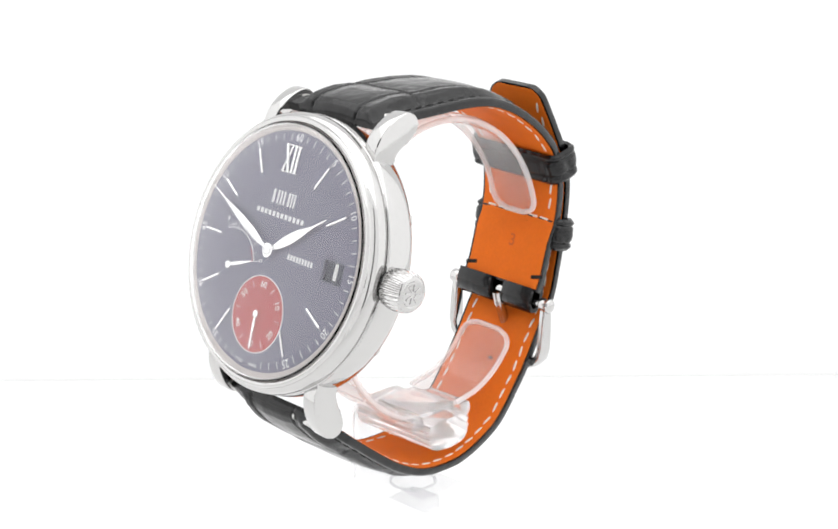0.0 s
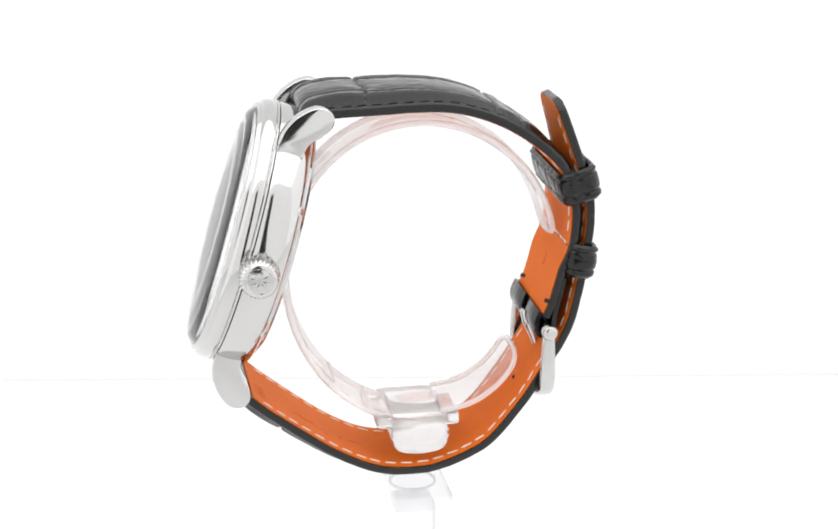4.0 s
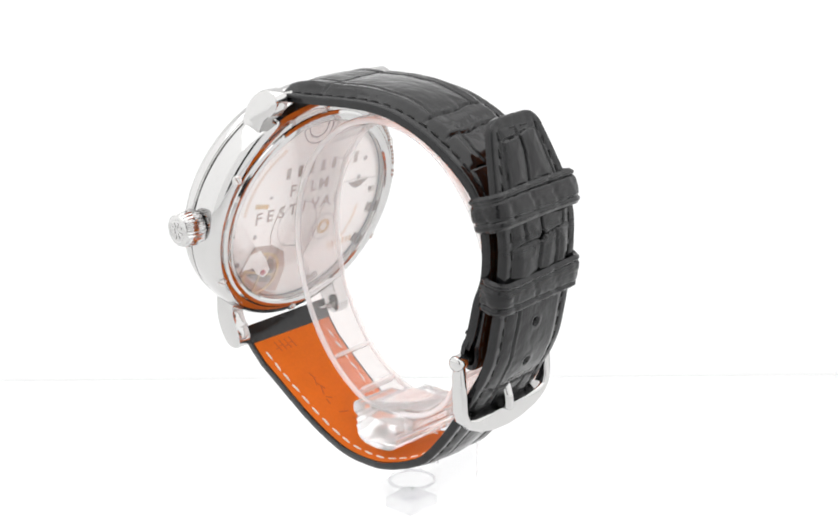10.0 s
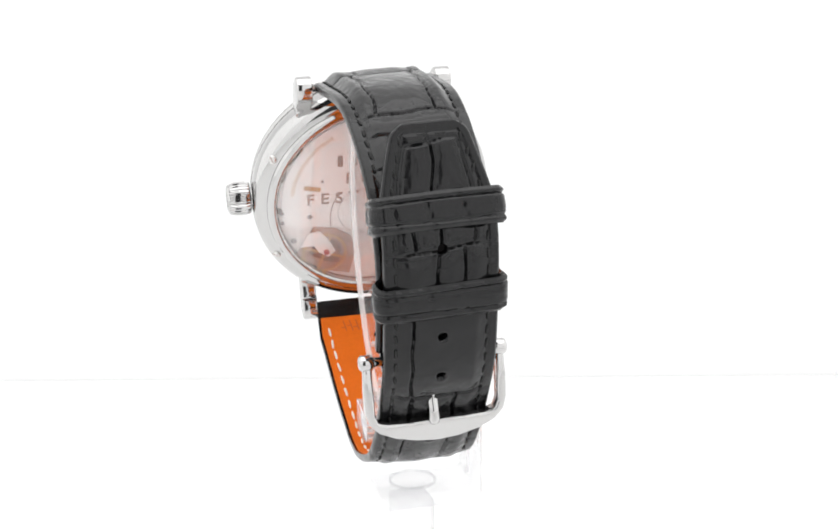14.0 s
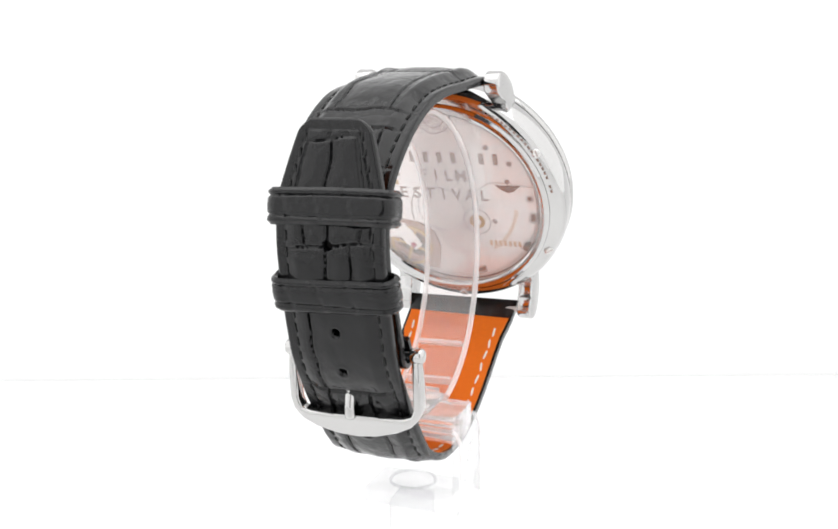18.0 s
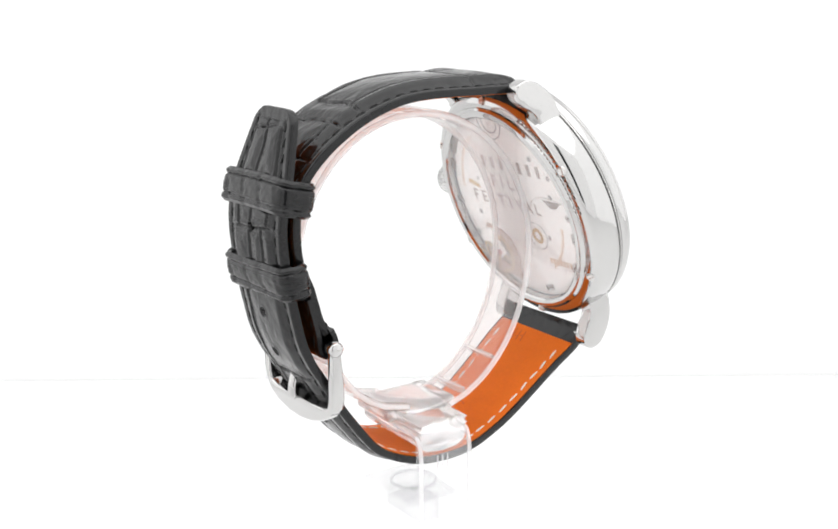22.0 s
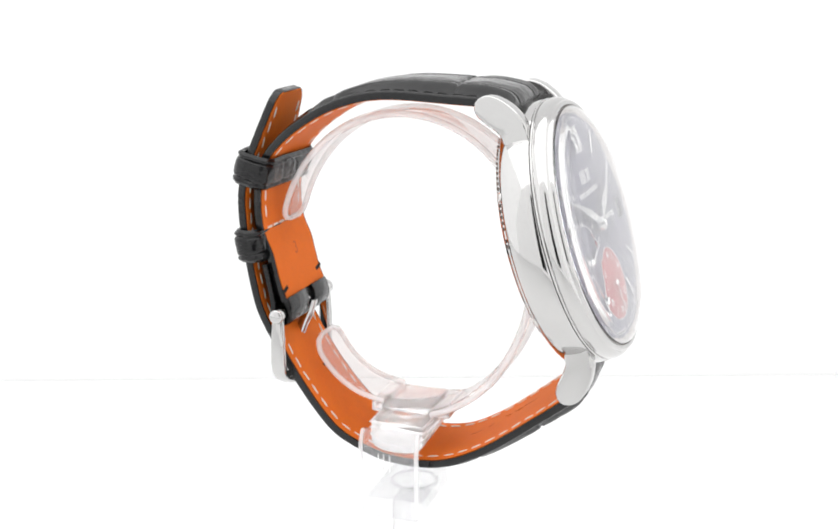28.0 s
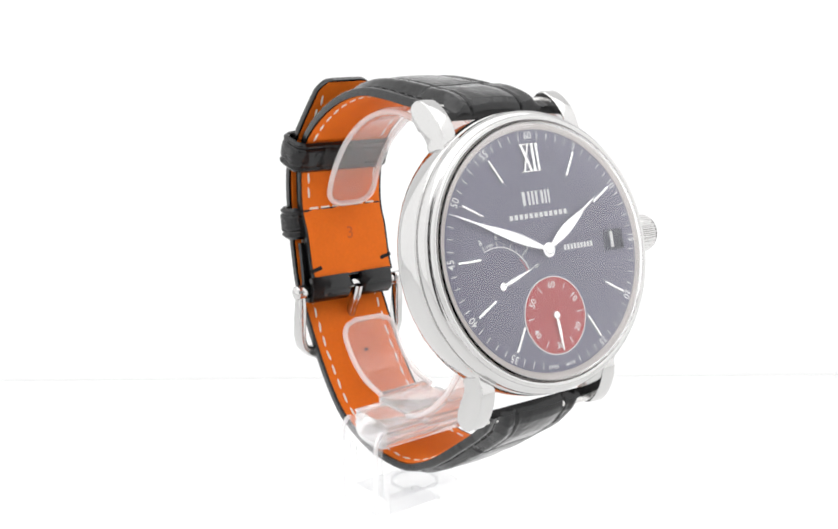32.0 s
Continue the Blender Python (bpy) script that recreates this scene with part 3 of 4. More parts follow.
        part("engraved_mark", box(-0.13, 0.13, -0.36, 0.36, zf - 0.08, zf - 0.03), GOLDPRINT, pl, "", mm(15.3 * math.cos(a), 15.3 * math.sin(a), 0) @ pose(0, 0, 0, 0, 0, math.degrees(a) - 90))
    for k in range(22):
        a = radians(190 + k * 2.1)
        part("engraved_mark", box(-0.13, 0.13, -0.36, 0.36, zf - 0.08, zf - 0.03), GOLDPRINT, pl, "", mm(13.3 * math.cos(a), 13.3 * math.sin(a), 0) @ pose(0, 0, 0, 0, 0, math.degrees(a) - 90))


movement()


# ---- the strap: two pieces, in the plane of the loop (y, z) ----
SHORT = [(-19.3, 30.0), (-17.4, 30.5), (-15.0, 30.9), (-9.5, 31.1), (-1.0, 31.4), (4.0, 31.2), (8.0, 30.4), (12.2, 28.9), (16.3, 26.7), (20.5, 23.6), (23.7, 20.0), (25.2, 15.5),
         (25.5, 11.0), (25.0, 7.0), (23.6, 3.6), (22.8, 0.5), (22.0, -2.5), (21.0, -4.8)]
LONG = [(-31.5, -13.3), (-30.0, -14.7), (-28.2, -16.3), (-26.4, -17.8), (-24.0, -19.7), (-18.5, -23.9), (-15.0, -26.4), (-12.0, -28.2), (-8.5, -29.9), (-5.0, -30.8), (-1.0, -31.0), (3.0, -30.6),
        (8.0, -28.9), (12.3, -26.3), (17.4, -20.2), (20.2, -15.9), (22.2, -12.4), (24.1, -9.2), (25.6, -5.6), (26.6, -1.0), (27.5, 4.0), (28.1, 9.0), (28.2, 13.5), (27.4, 18.0),
        (26.2, 21.5), (24.9, 25.5), (23.6, 29.3), (22.9, 31.4)]


class Strap:
    """One piece of the strap: a padded band along a curve, with the alligator's scales as relief."""

    def __init__(self, ctrl, flip, width, shift, crown, cells, holes=(), tip=0.0, seed=1):
        self.p, self.s = spline(ctrl, 0.2)
        t = np.gradient(self.p, axis=0)
        t /= np.linalg.norm(t, axis=1)[:, None]
        self.n = np.stack([-t[:, 1], t[:, 0]], 1) * flip
        self.t = t
        self.total = self.s[-1]
        self.width, self.shift, self.crown, self.holes, self.tip = width, shift, crown, holes, tip
        self.scales(cells, seed)

    def scales(self, cells, seed):
        rng = random.Random(seed)
        self.rows = [(at, [c + rng.uniform(-0.05, 0.05) for c in cols], rng.uniform(-0.05, 0.05), rng.uniform(-0.02, 0.02), rng.uniform(-0.1, 0.2)) for at, cols in cells]

    def half(self, s):
        w = float(np.interp(s, *zip(*self.width)))
        if self.tip:
            u = min(1.0, max(0.0, (s - (self.total - self.tip)) / self.tip))
            w *= 1 - 0.38 * u ** 1.15
            e = min(1.0, max(0.0, (s - (self.total - 2.6)) / 2.6))
            w -= 2.7 * (1 - math.sqrt(max(0.0, 1 - e * e)))
        return w

    def middle(self, s):
        return float(np.interp(s, *zip(*self.shift)))

    def height(self, s, x):
        """Thickness over the lining at s along and x across from the middle line."""
        w, edge, a = self.half(s), 1.5, abs(x)
        rim = w - a
        if self.tip:
            rim = min(rim, self.total - s)
        k = min(1.0, max(0.0, (rim - 1.6) / 2.4))
        pad = k * k * (3 - 2 * k)
        h = edge + (self.crown(s) - edge) * pad
        wob = 0.8 * noise.noise(Vector((x * 0.2, s * 0.2, 3.1))) + 0.10 * noise.noise(Vector((x * 1.0, s * 1.0, 7.7)))
        near, fold = 9.0, 9.0
        for (s0, cols, tilt, skew, lift), (s1, _, tilt1, _, _) in zip(self.rows, self.rows[1:]):
            if s < s0 - 3.5 or s > s1 + 3.5:
                continue
            b0, b1 = s0 + tilt * x + wob, s1 + tilt1 * x + wob
            fold = min(fold, abs(s - b0), abs(s - b1))
            if b0 <= s < b1:
                h += 0.10 * lift * pad
                for c in cols:
                    near = min(near, abs(x - c * w - 0.8 * wob - skew * (s - s0)) * (1.0 if pad > 0.05 else 9))
        near = min(near, fold)
        h -= (0.05 + 0.34 * pad) * math.exp(-(near / 0.2) ** 2)
        h += 0.34 * pad * math.sin(min(1.0, near / 3.6) * math.pi / 2) + 0.06 * pad * math.exp(-((near - 0.5) / 0.2) ** 2)
        # fine creases that crowd along the folds between scales
        cr = abs(noise.noise(Vector((x * 0.7, s * 1.5, 11.0))))
        h -= 0.10 * pad * math.exp(-(near / 1.1) ** 2) * max(0.0, 1 - cr / 0.07)
        cr = abs(noise.noise(Vector((x * 1.3, s * 0.6, 23.0))))
        h -= 0.06 * pad * math.exp(-(near / 1.4) ** 2) * max(0.0, 1 - cr / 0.06)
        g = (rim - 1.75) / 0.28
        h -= 0.14 * math.exp(-g * g)
        q = max(0.0, (0.5 - rim) / 0.5)
        h -= 0.38 * q * q
        h += 0.04 * noise.noise(Vector((x * 0.5, s * 0.5, 0.4))) + 0.012 * noise.noise(Vector((x * 2.2, s * 2.2, 5.0)))
        for hs, r in self.holes:
            d = math.hypot(s - hs, x)
            if d < 2:
                h += 0.08 * math.exp(-((d - r - 0.35) / 0.3) ** 2)
                if d < r:
                    h = 0.35
        return h

    lean = ((0, 0), (100, 0))

    def leaned(self, s, x):
        """How far the band stands out, as it hangs a little twisted round its own line."""
        return float(np.interp(s, *zip(*self.lean))) * (0.45 - 0.05 * x)

    def place(self, s, x, h):
        h += self.leaned(s, x)
        y = np.interp(s, self.s, self.p[:, 0])
        z = np.interp(s, self.s, self.p[:, 1])
        ny = np.interp(s, self.s, self.n[:, 0])
        nz = np.interp(s, self.s, self.n[:, 1])
        return Vector((x + self.middle(s), y + ny * h, z + nz * h))

    def at(self, z, h):
        """Where the rear half of the band reaches the height z, on a layer h over the lining."""
        zz = self.p[:, 1] + self.n[:, 1] * h
        k = [i for i in range(len(zz)) if self.p[i, 0] > 5]
        return self.s[min(k, key=lambda i: abs(zz[i] - z))]

    def turn(self, s, x, h, inward=False):
        """Pose on the band: x across, y along, z outward."""
        ty, tz = np.interp(s, self.s, self.t[:, 0]), np.interp(s, self.s, self.t[:, 1])
        ny, nz = np.interp(s, self.s, self.n[:, 0]), np.interp(s, self.s, self.n[:, 1])
        along, out = Vector((0, ty, tz)).normalized(), Vector((0, ny, nz)).normalized()
        if inward:
            out = -out
        across = along.cross(out)
        m = Matrix((across, along, out)).transposed().to_4x4()
        return Matrix.Translation(self.place(s, x, h) / 1000) @ m

    def band(self, s0, s1, h_in, fn, inset, nx):
        """Closed band between height h_in and fn(s, x)."""
        idx = [i for i, s in enumerate(self.s) if s0 <= s <= s1]
        vs, fs = [], []
        for i in idx:
            s = self.s[i]
            w, mid = self.half(s) - inset, self.middle(s)
            for k in range(nx + 1):
                x = -w + 2 * w * k / nx
                p = self.p[i] + self.n[i] * (fn(s, x) + self.leaned(s, x))
                vs.append((mid + x, p[0], p[1]))
            for k in range(nx + 1):
                x = -w + 2 * w * k / nx
                p = self.p[i] + self.n[i] * (h_in + self.leaned(s, x))
                vs.append((mid + x, p[0], p[1]))
        m = 2 * (nx + 1)
        for r in range(len(idx) - 1):
            a, b = r * m, (r + 1) * m
            for k in range(nx):
                fs.append((a + k, a + k + 1, b + k + 1, b + k))
                j = nx + 1 + k
                fs.append((a + j + 1, a + j, b + j, b + j + 1))
            fs.append((a, b, b + nx + 1, a + nx + 1))
            fs.append((a + nx, a + m - 1, b + m - 1, b + nx))
        e = (len(idx) - 1) * m
        for k in range(nx):
            fs.append((k, nx + 1 + k, nx + 2 + k, k + 1))
            fs.append((e + k + 1, e + nx + 2 + k, e + nx + 1 + k, e + k))
        return vs, fs


def fix_normals(vf):
    bm = bmesh.new()
    bv = [bm.verts.new(v) for v in vf[0]]
    for f in vf[1]:
        bm.faces.new([bv[i] for i in f])
    return bm


def rows_of_stitches(strap, owner, s0, s1, pitch, length, inset, mat, inside, name, wide=0.42):
    me = None
    s = s0
    while s < s1:
        for sx in (-1, 1):
            x = sx * (float(strap.half(s)) - inset)
            h = -0.09 if inside else strap.height(s, x) + 0.12
            m = strap.turn(s, x, h, inside) @ pose(0, 0, 0, 0, 0, random.uniform(-9, 9) + (sx * 6 if not inside else 0))
            if me is None:
                bm = bmesh.new()
                bmesh.ops.create_uvsphere(bm, u_segments=8, v_segments=6, radius=1)
                for v in bm.verts:
                    y = v.co.z
                    v.co = Vector((v.co.x * wide / 2, math.copysign(abs(y) ** 0.7, y) * length / 2, v.co.y * 0.16))
                ob = part(name, bm, mat, owner, "", m)
                me = ob.data
            else:
                ob = new(name, me)
                ob.parent, ob.matrix_basis = owner, m
        s += pitch * random.uniform(0.94, 1.06)


def straps():
    short = Strap(SHORT, 1, ((0, 11.0), (30, 9.8), (62, 9.0)), ((0, 0.1), (70, 0.8)), lambda s: float(np.interp(s, (0, 0.7, 1.8, 6, 16, 50), (1.2, 2.0, 2.6, 3.0, 2.9, 1.7))),
                  ((-4, (-0.47, 0.47)), (10.5, (-0.47, 0.46)), (31.5, ()), (36.0, (-0.5, 0.45)), (43.0, (0.1,)), (50.0, (-0.4, 0.4)), (57.0, (0.0,)), (66.0, ()), (90, ())), seed=4)
    ob = part("upper_strap", fix_normals(short.band(0, short.total, 0.06, short.height, 0, 120)), LEATHER, watch, "short black alligator strap piece with large square scales", M_WATCH, 75)
    part("lining", fix_normals(short.band(3.6, short.total - 0.3, -0.07, lambda s, x: 0.3, 0.5, 12)), LINING, ob, "orange leather lining", None, 50)
    rows_of_stitches(short, ob, 4.5, 47.5, 2.5, 1.7, 1.75, THREAD_BLACK, False, "stitch", 0.42)
    rows_of_stitches(short, ob, 15.5, float(short.at(8.4, 0)), 2.9, 2.1, 1.9, THREAD_WHITE, True, "white_stitch", 0.46)
    for x in np.arange(-6.3, 6.4, 2.52):
        part("white_stitch", box(-0.95, 0.95, -0.2, 0.2, -0.06, 0.12, 0.06, 1), THREAD_WHITE, ob, "", short.turn(short.at(7.8, 0), x, 0.0, True))
    # stamped figure, and the two dark nicks at the end of the lining
    word("stamped_figure", "3", 3.2, STAMP, ob, short.turn(short.at(2.7, 0), 0.6, -0.09, True) @ pose(0, 0, 0, 0, 0, 180), "stamped figure three", 0.03)
    for sx in (1, -1):
        part("dark_nick", box(-1.3, 1.3, -0.36, 0.36, -0.05, 0.12, 0.05, 1), HOLE, ob, "dark cut at the edge", short.turn(short.at(-2.4 if sx > 0 else -3.2, 0), sx * 7.9, 0.0, True) @ pose(0, 0, 0, 0, 0, 14))
    # the end folded round the buckle's bar, with a slot for the tongue
    for x0, x1 in ((-8.9, -0.6), (2.2, 8.9)):
        loop = [(21.0, -4.4), (20.45, -5.6), (20.2, -7.0), (20.6, -8.3), (21.7, -8.8), (22.8, -8.3), (23.3, -7.0), (23.5, -5.0), (24.1, -2.0), (24.9, 1.5)]
        pts, _ = spline(loop, 0.5)
        bm = bmesh.new()
        rows = []
        for i, (y, z) in enumerate(pts):
            d = pts[min(i + 1, len(pts) - 1)] - pts[max(i - 1, 0)]
            d = d / np.linalg.norm(d)
            nrm = np.array([d[1], -d[0]])
            rows.append([bm.verts.new((x, y + nrm[0] * h, z + nrm[1] * h)) for x, h in ((x0, -0.45), (x0, 0.35), (x0 + 0.3, 0.5), (x1 - 0.3, 0.5), (x1, 0.35), (x1, -0.45))])
        for a, b in zip(rows, rows[1:]):
            for k in range(6):
                bm.faces.new((a[k], a[(k + 1) % 6], b[(k + 1) % 6], b[k]))
        bm.faces.new(rows[0])
        bm.faces.new(rows[-1])
        part("folded_end", bm, LEATHER, ob, "black leather end folded round the bar", None, 40)

    long = Strap(LONG, -1, ((0, 10.7), (12, 9.9), (28, 9.1), (70, 9.1)), ((0, 0.6), (8, 1.7), (38, 1.8), (56, 0.9), (75, 0.4), (95, 0.0)),
                 lambda s: float(np.interp(s, (0, 0.7, 1.8, 6, 14, 42, 112), (1.2, 2.0, 2.5, 2.9, 2.8, 1.9, 1.75))),
                 ((-4, (-0.5, 0.48)), (12.0, (-0.48, 0.5)), (25.0, (-0.3, 0.4)), (35.0, (-0.5, 0.1)), (43.0, (-0.36, 0.42)), (51.5, ()), (56.5, (-0.28,)), (69.0, (0.1, 0.5)), (74.5, (-0.4, 0.2)),
                  (80.5, (-0.3, 0.28)), (85.5, (0.02, 0.45)), (91.0, (-0.48, 0.36)), (130, ()), (150, ())), (), 13.0, 9)
    long.lean = ((0, 0.4), (4, 1.2), (24, 1.15), (42, 0.7), (60, 0), (200, 0))
    top, mid, low, end = (long.at(z, 2.0) for z in (20.5, 11.2, -2.0, -13.0))
    long.scales(((-4, (-0.5, 0.48)), (12.0, (-0.48, 0.5)), (25.0, (-0.3, 0.4)), (35.0, (-0.5, 0.1)), (43.0, (-0.36, 0.42)), (end, (0.52,)), (low + 5.0, (-0.36, 0.1)),
                 (mid + 1.6, (-0.55, -0.02, 0.42)), (mid + 5.2, (-0.5, 0.36)), (top, (-0.6, 0.04, 0.62)), (long.total - 3.4, (0.1,)), (130, ()), (150, ())), 9)
    holes = long.holes = [(long.at(z, 2.0), 0.75) for z in (12.9, 5.6, -1.7, -8.8, -23.0)]
    ob = part("lower_strap", fix_normals(long.band(0, long.total, 0.06, long.height, 0, 120)), LEATHER, watch, "long black alligator strap piece with punched holes and tapered tip", M_WATCH, 75)
    part("lining", fix_normals(long.band(3.8, long.total - 0.3, -0.07, lambda s, x: 0.3, 0.5, 12)), LINING, ob, "orange leather lining", None, 50)
    rows_of_stitches(long, ob, 5.0, long.total - 2.4, 2.5, 1.7, 1.75, THREAD_BLACK, False, "stitch", 0.42)
    rows_of_stitches(long, ob, 7.2, long.total - 3, 2.75, 2.05, 1.95, THREAD_WHITE, True, "white_stitch", 0.46)
    for x in (-1.6, 1.2):
        part("stitch", box(-0.8, 0.8, -0.15, 0.15, -0.06, 0.1, 0.05, 1), THREAD_BLACK, ob, "", long.turn(long.total - 2.2, x, long.height(long.total - 2.2, x), False))
    for hs, r in holes:
        part("punched_hole", lathe([(0.001, 0.02), (r * 0.96, 0.02), (r * 0.96, -0.3), (0.001, -0.3)], 20), HOLE, ob, "dark punched hole", long.turn(hs, 0, 0.42))
        part("hole_mark", lathe([(0.001, 0.03), (r * 0.7, 0.03), (r * 0.7, -0.05), (0.001, -0.05)], 16), HOLE, ob, "", long.turn(hs, 0, 0.0, True))
    # stamped marks in the lining, as plain bars
    for k in range(4):
        part("stamped_mark", box(-0.12, 0.12, -1.2, 1.2, -0.02, 0.04), STAMP, ob, "", long.turn(6.0, 1.5 + k * 1.25, -0.07, True) @ pose(0, 0, 0, 0, 0, 8))
        part("stamped_mark", box(-0.5, 0.5, -0.1, 0.1, -0.02, 0.04), STAMP, ob, "", long.turn(6.0 + 0.4 * (k % 2), 1.9 + k * 1.2, -0.07, True))
    for k, (ds, x, a, l) in enumerate(((14.0, 2.6, 20, 1.6), (15.4, 2.8, -25, 1.9), (16.6, 2.4, 25, 1.9), (17.6, 2.8, -20, 1.9), (19.4, 2.6, 60, 1.3), (20.2, 3.4, 0, 1.2), (23.2, 2.4, 75, 2.6), (26.2, 1.2, 10, 2.4))):
        part("stamped_mark", box(-0.11, 0.11, -l / 2, l / 2, -0.02, 0.04), STAMP, ob, "", long.turn(ds, x, -0.07, True) @ pose(0, 0, 0, 0, 0, a))
    part("dark_nick", box(-0.5, 0.5, -0.3, 0.3, -0.04, 0.1, 0.1, 1), HOLE, ob, "dark spot", long.turn(long.at(-19.0, 0), 1.2, -0.05, True))

    # keepers: two leather loops round both layers
    for name, s, grow, sl in (("upper", long.at(18.6, 1.0), 0.1, 4.0), ("lower", long.at(4.7, 1.0), 0.0, -3.0)):
        frame_m = long.turn(s, 0, 0)
        w = 9.6
        hi, lo = 1.6 + grow, (-3.2 if name == 'upper' else -1.9)
        path = []
        for cx, cz, a0 in ((w - 1.2, hi - 1.2, 0), (-w + 1.2, hi - 1.2, 90), (-w + 1.2, lo + 1.2, 180), (w - 1.2, lo + 1.2, 270)):
            for a in range(0, 91, 15):
                path.append((cx + 1.2 * math.cos(radians(a0 + a)), cz + 1.2 * math.sin(radians(a0 + a))))
        fine = []
        for i, p in enumerate(path):
            q = path[(i + 1) % len(path)]
            n = max(1, int(math.hypot(q[0] - p[0], q[1] - p[1]) / 0.5))
            fine += [(p[0] + (q[0] - p[0]) * k / n, p[1] + (q[1] - p[1]) * k / n) for k in range(n)]
        vs, fs = [], []
        N = len(fine)
        J = 30
        for i, (x, z) in enumerate(fine):
            q0, q1 = fine[i - 1], fine[(i + 1) % N]
            d = Vector((q1[0] - q0[0], q1[1] - q0[1])).normalized()
            nx, nz = d.y, -d.x
            if name == "lower":
                wave = 0.25 * math.sin(i * 0.11 + 1)
            else:
                wave = 0.3 * math.sin(i * 0.09)
            for j in range(J + 1):
                v = -2.9 + 5.8 * j / J
                edge = 1 - smooth(2.3, 2.9, np.array(abs(v)))
                t = 0.55 + 0.55 * float(edge)
                t -= 0.34 * math.exp(-((v - 1.7 - 0.3 * wave) / 0.24) ** 2) + 0.3 * math.exp(-((v + 1.55 + wave) / 0.24) ** 2)
                t += 0.05 * math.cos(v * 0.9) - 0.08 * max(0.0, 1 - abs(noise.noise(Vector((x * 0.5, z * 0.5, v * 1.1 + s)))) / 0.1)
                t -= 0.25 * math.exp(-(((i * 0.5) % 5.3 - 2.6 - 0.3 * v) / 0.25) ** 2) * float(edge)
                t += 0.08 * noise.noise(Vector((x, z, v * 0.8 + s)))
                vs.append((x + nx * t, v + wave * 0.5, z + nz * t))
            vs.append((x, 2.7 + wave * 0.5, z))
            vs.append((x, -2.7 + wave * 0.5, z))
        m = J + 3
        for i in range(N):
            a, b = i * m, ((i + 1) % N) * m
            for j in range(m):
                k = (j + 1) % m
                fs.append((a + j, a + k, b + k, b + j))
        part("keeper", fix_normals((vs, fs)), LEATHER, watch, "black alligator keeper loop round the strap", M_WATCH @ frame_m @ pose(0, 0, 0, 0, 0, 0), 60)

    # buckle
    by, bz = 21.75, -7.0
    bk = part("buckle", buckle_frame(), STEEL, watch, "polished steel tang buckle", M_WATCH, 35)
    part("buckle_bar", tube([(-9.6, by, bz), (11.2, by, bz)], 0.8, 16), STEEL, bk)
    for x, sx in ((11.5, 1), (-10.5, -1)):
        ball = [(0.001, -1.25), (0.85, -1.22), (1.15, -1.05), (1.3, -0.75), (1.32, 0.75), (1.15, 1.05), (0.85, 1.22), (0.001, 1.25)]
        part("bar_end", lathe(ball, 32, "x"), STEEL, bk, "rounded bar end", mm(x, by, bz))
    tongue = [(1.2, 20.0, -6.6), (1.2, 20.6, -8.8), (1.2, 21.7, -11.0), (1.2, 22.7, -13.5), (1.2, 23.35, -15.8), (1.2, 23.45, -17.4), (1.2, 23.35, -18.2)]
    pts = []
    for (a, b) in zip(tongue, tongue[1:]):
        for k in range(4):
            pts.append([a[i] + (b[i] - a[i]) * k / 4 for i in range(3)])
    pts.append(tongue[-1])
    part("tongue", tube(pts, [0.95] * (len(pts) - 3) + [0.9, 0.75, 0.45], 14), STEEL, bk, "steel buckle tongue")
    part("tongue_collar", tube([(0.4, by, bz), (2.0, by, bz)], 1.45, 20), STEEL, bk)
    for k in range(3):
        part("engraved_mark", box(-0.1, 0.1, -0.02, 0.008, -0.4, 0.4), STEEL, bk, "", mm(1.7 - k * 1.1, 22.96, -19.6))


def buckle_frame():
    """U of flat steel: two arms and a bar that is deepest in its middle."""
    inner = [(10.2, -7.0), (10.2, -15.8), (9.7, -17.1), (8.2, -17.65), (4, -17.75), (0, -17.75), (-4, -17.75), (-8.2, -17.65), (-9.7, -17.1), (-10.2, -15.8), (-10.2, -7.0)]
    outer = [(11.6, -7.0), (11.8, -12.0), (11.75, -15.5), (11.2, -17.5), (9.7, -19.1), (7.2, -20.3), (3.6, -21.2), (0, -21.5), (-3.6, -21.2), (-7.2, -20.3), (-9.7, -19.1), (-11.2, -17.5), (-11.75, -15.5),
             (-11.8, -12.0), (-11.6, -7.0)]
    cx = 0.5
    ol = [(x + cx, z) for x, z in inner] + [(x + cx, z) for x, z in reversed(outer)]
    bm = extrude(ol, 0.0, 1.9, 0.45, 3)
    for v in bm.verts:
        x, z, y = v.co
        v.co = (x, 20.8 + 0.35 * float(smooth(-7.0, -14.0, np.array(z))) * (y - 0.95) + y, z)
    return bm


straps()


# ---- the clear stand ----
stand = tagged(new("display_stand"), "clear acrylic watch stand with open cuff on a post", "stand")


SKEW = 0.045  # the cuff stands a little askew across the wrist


def strip_half(s, i, width, tip):
    e = s[i] if tip == 0 else s[-1] - s[i]
    return width / 2 - (3.0 * (1 - math.sqrt(max(0.0, 1 - (1 - min(1, e / 3.0)) ** 2))) if e < 3 else 0)


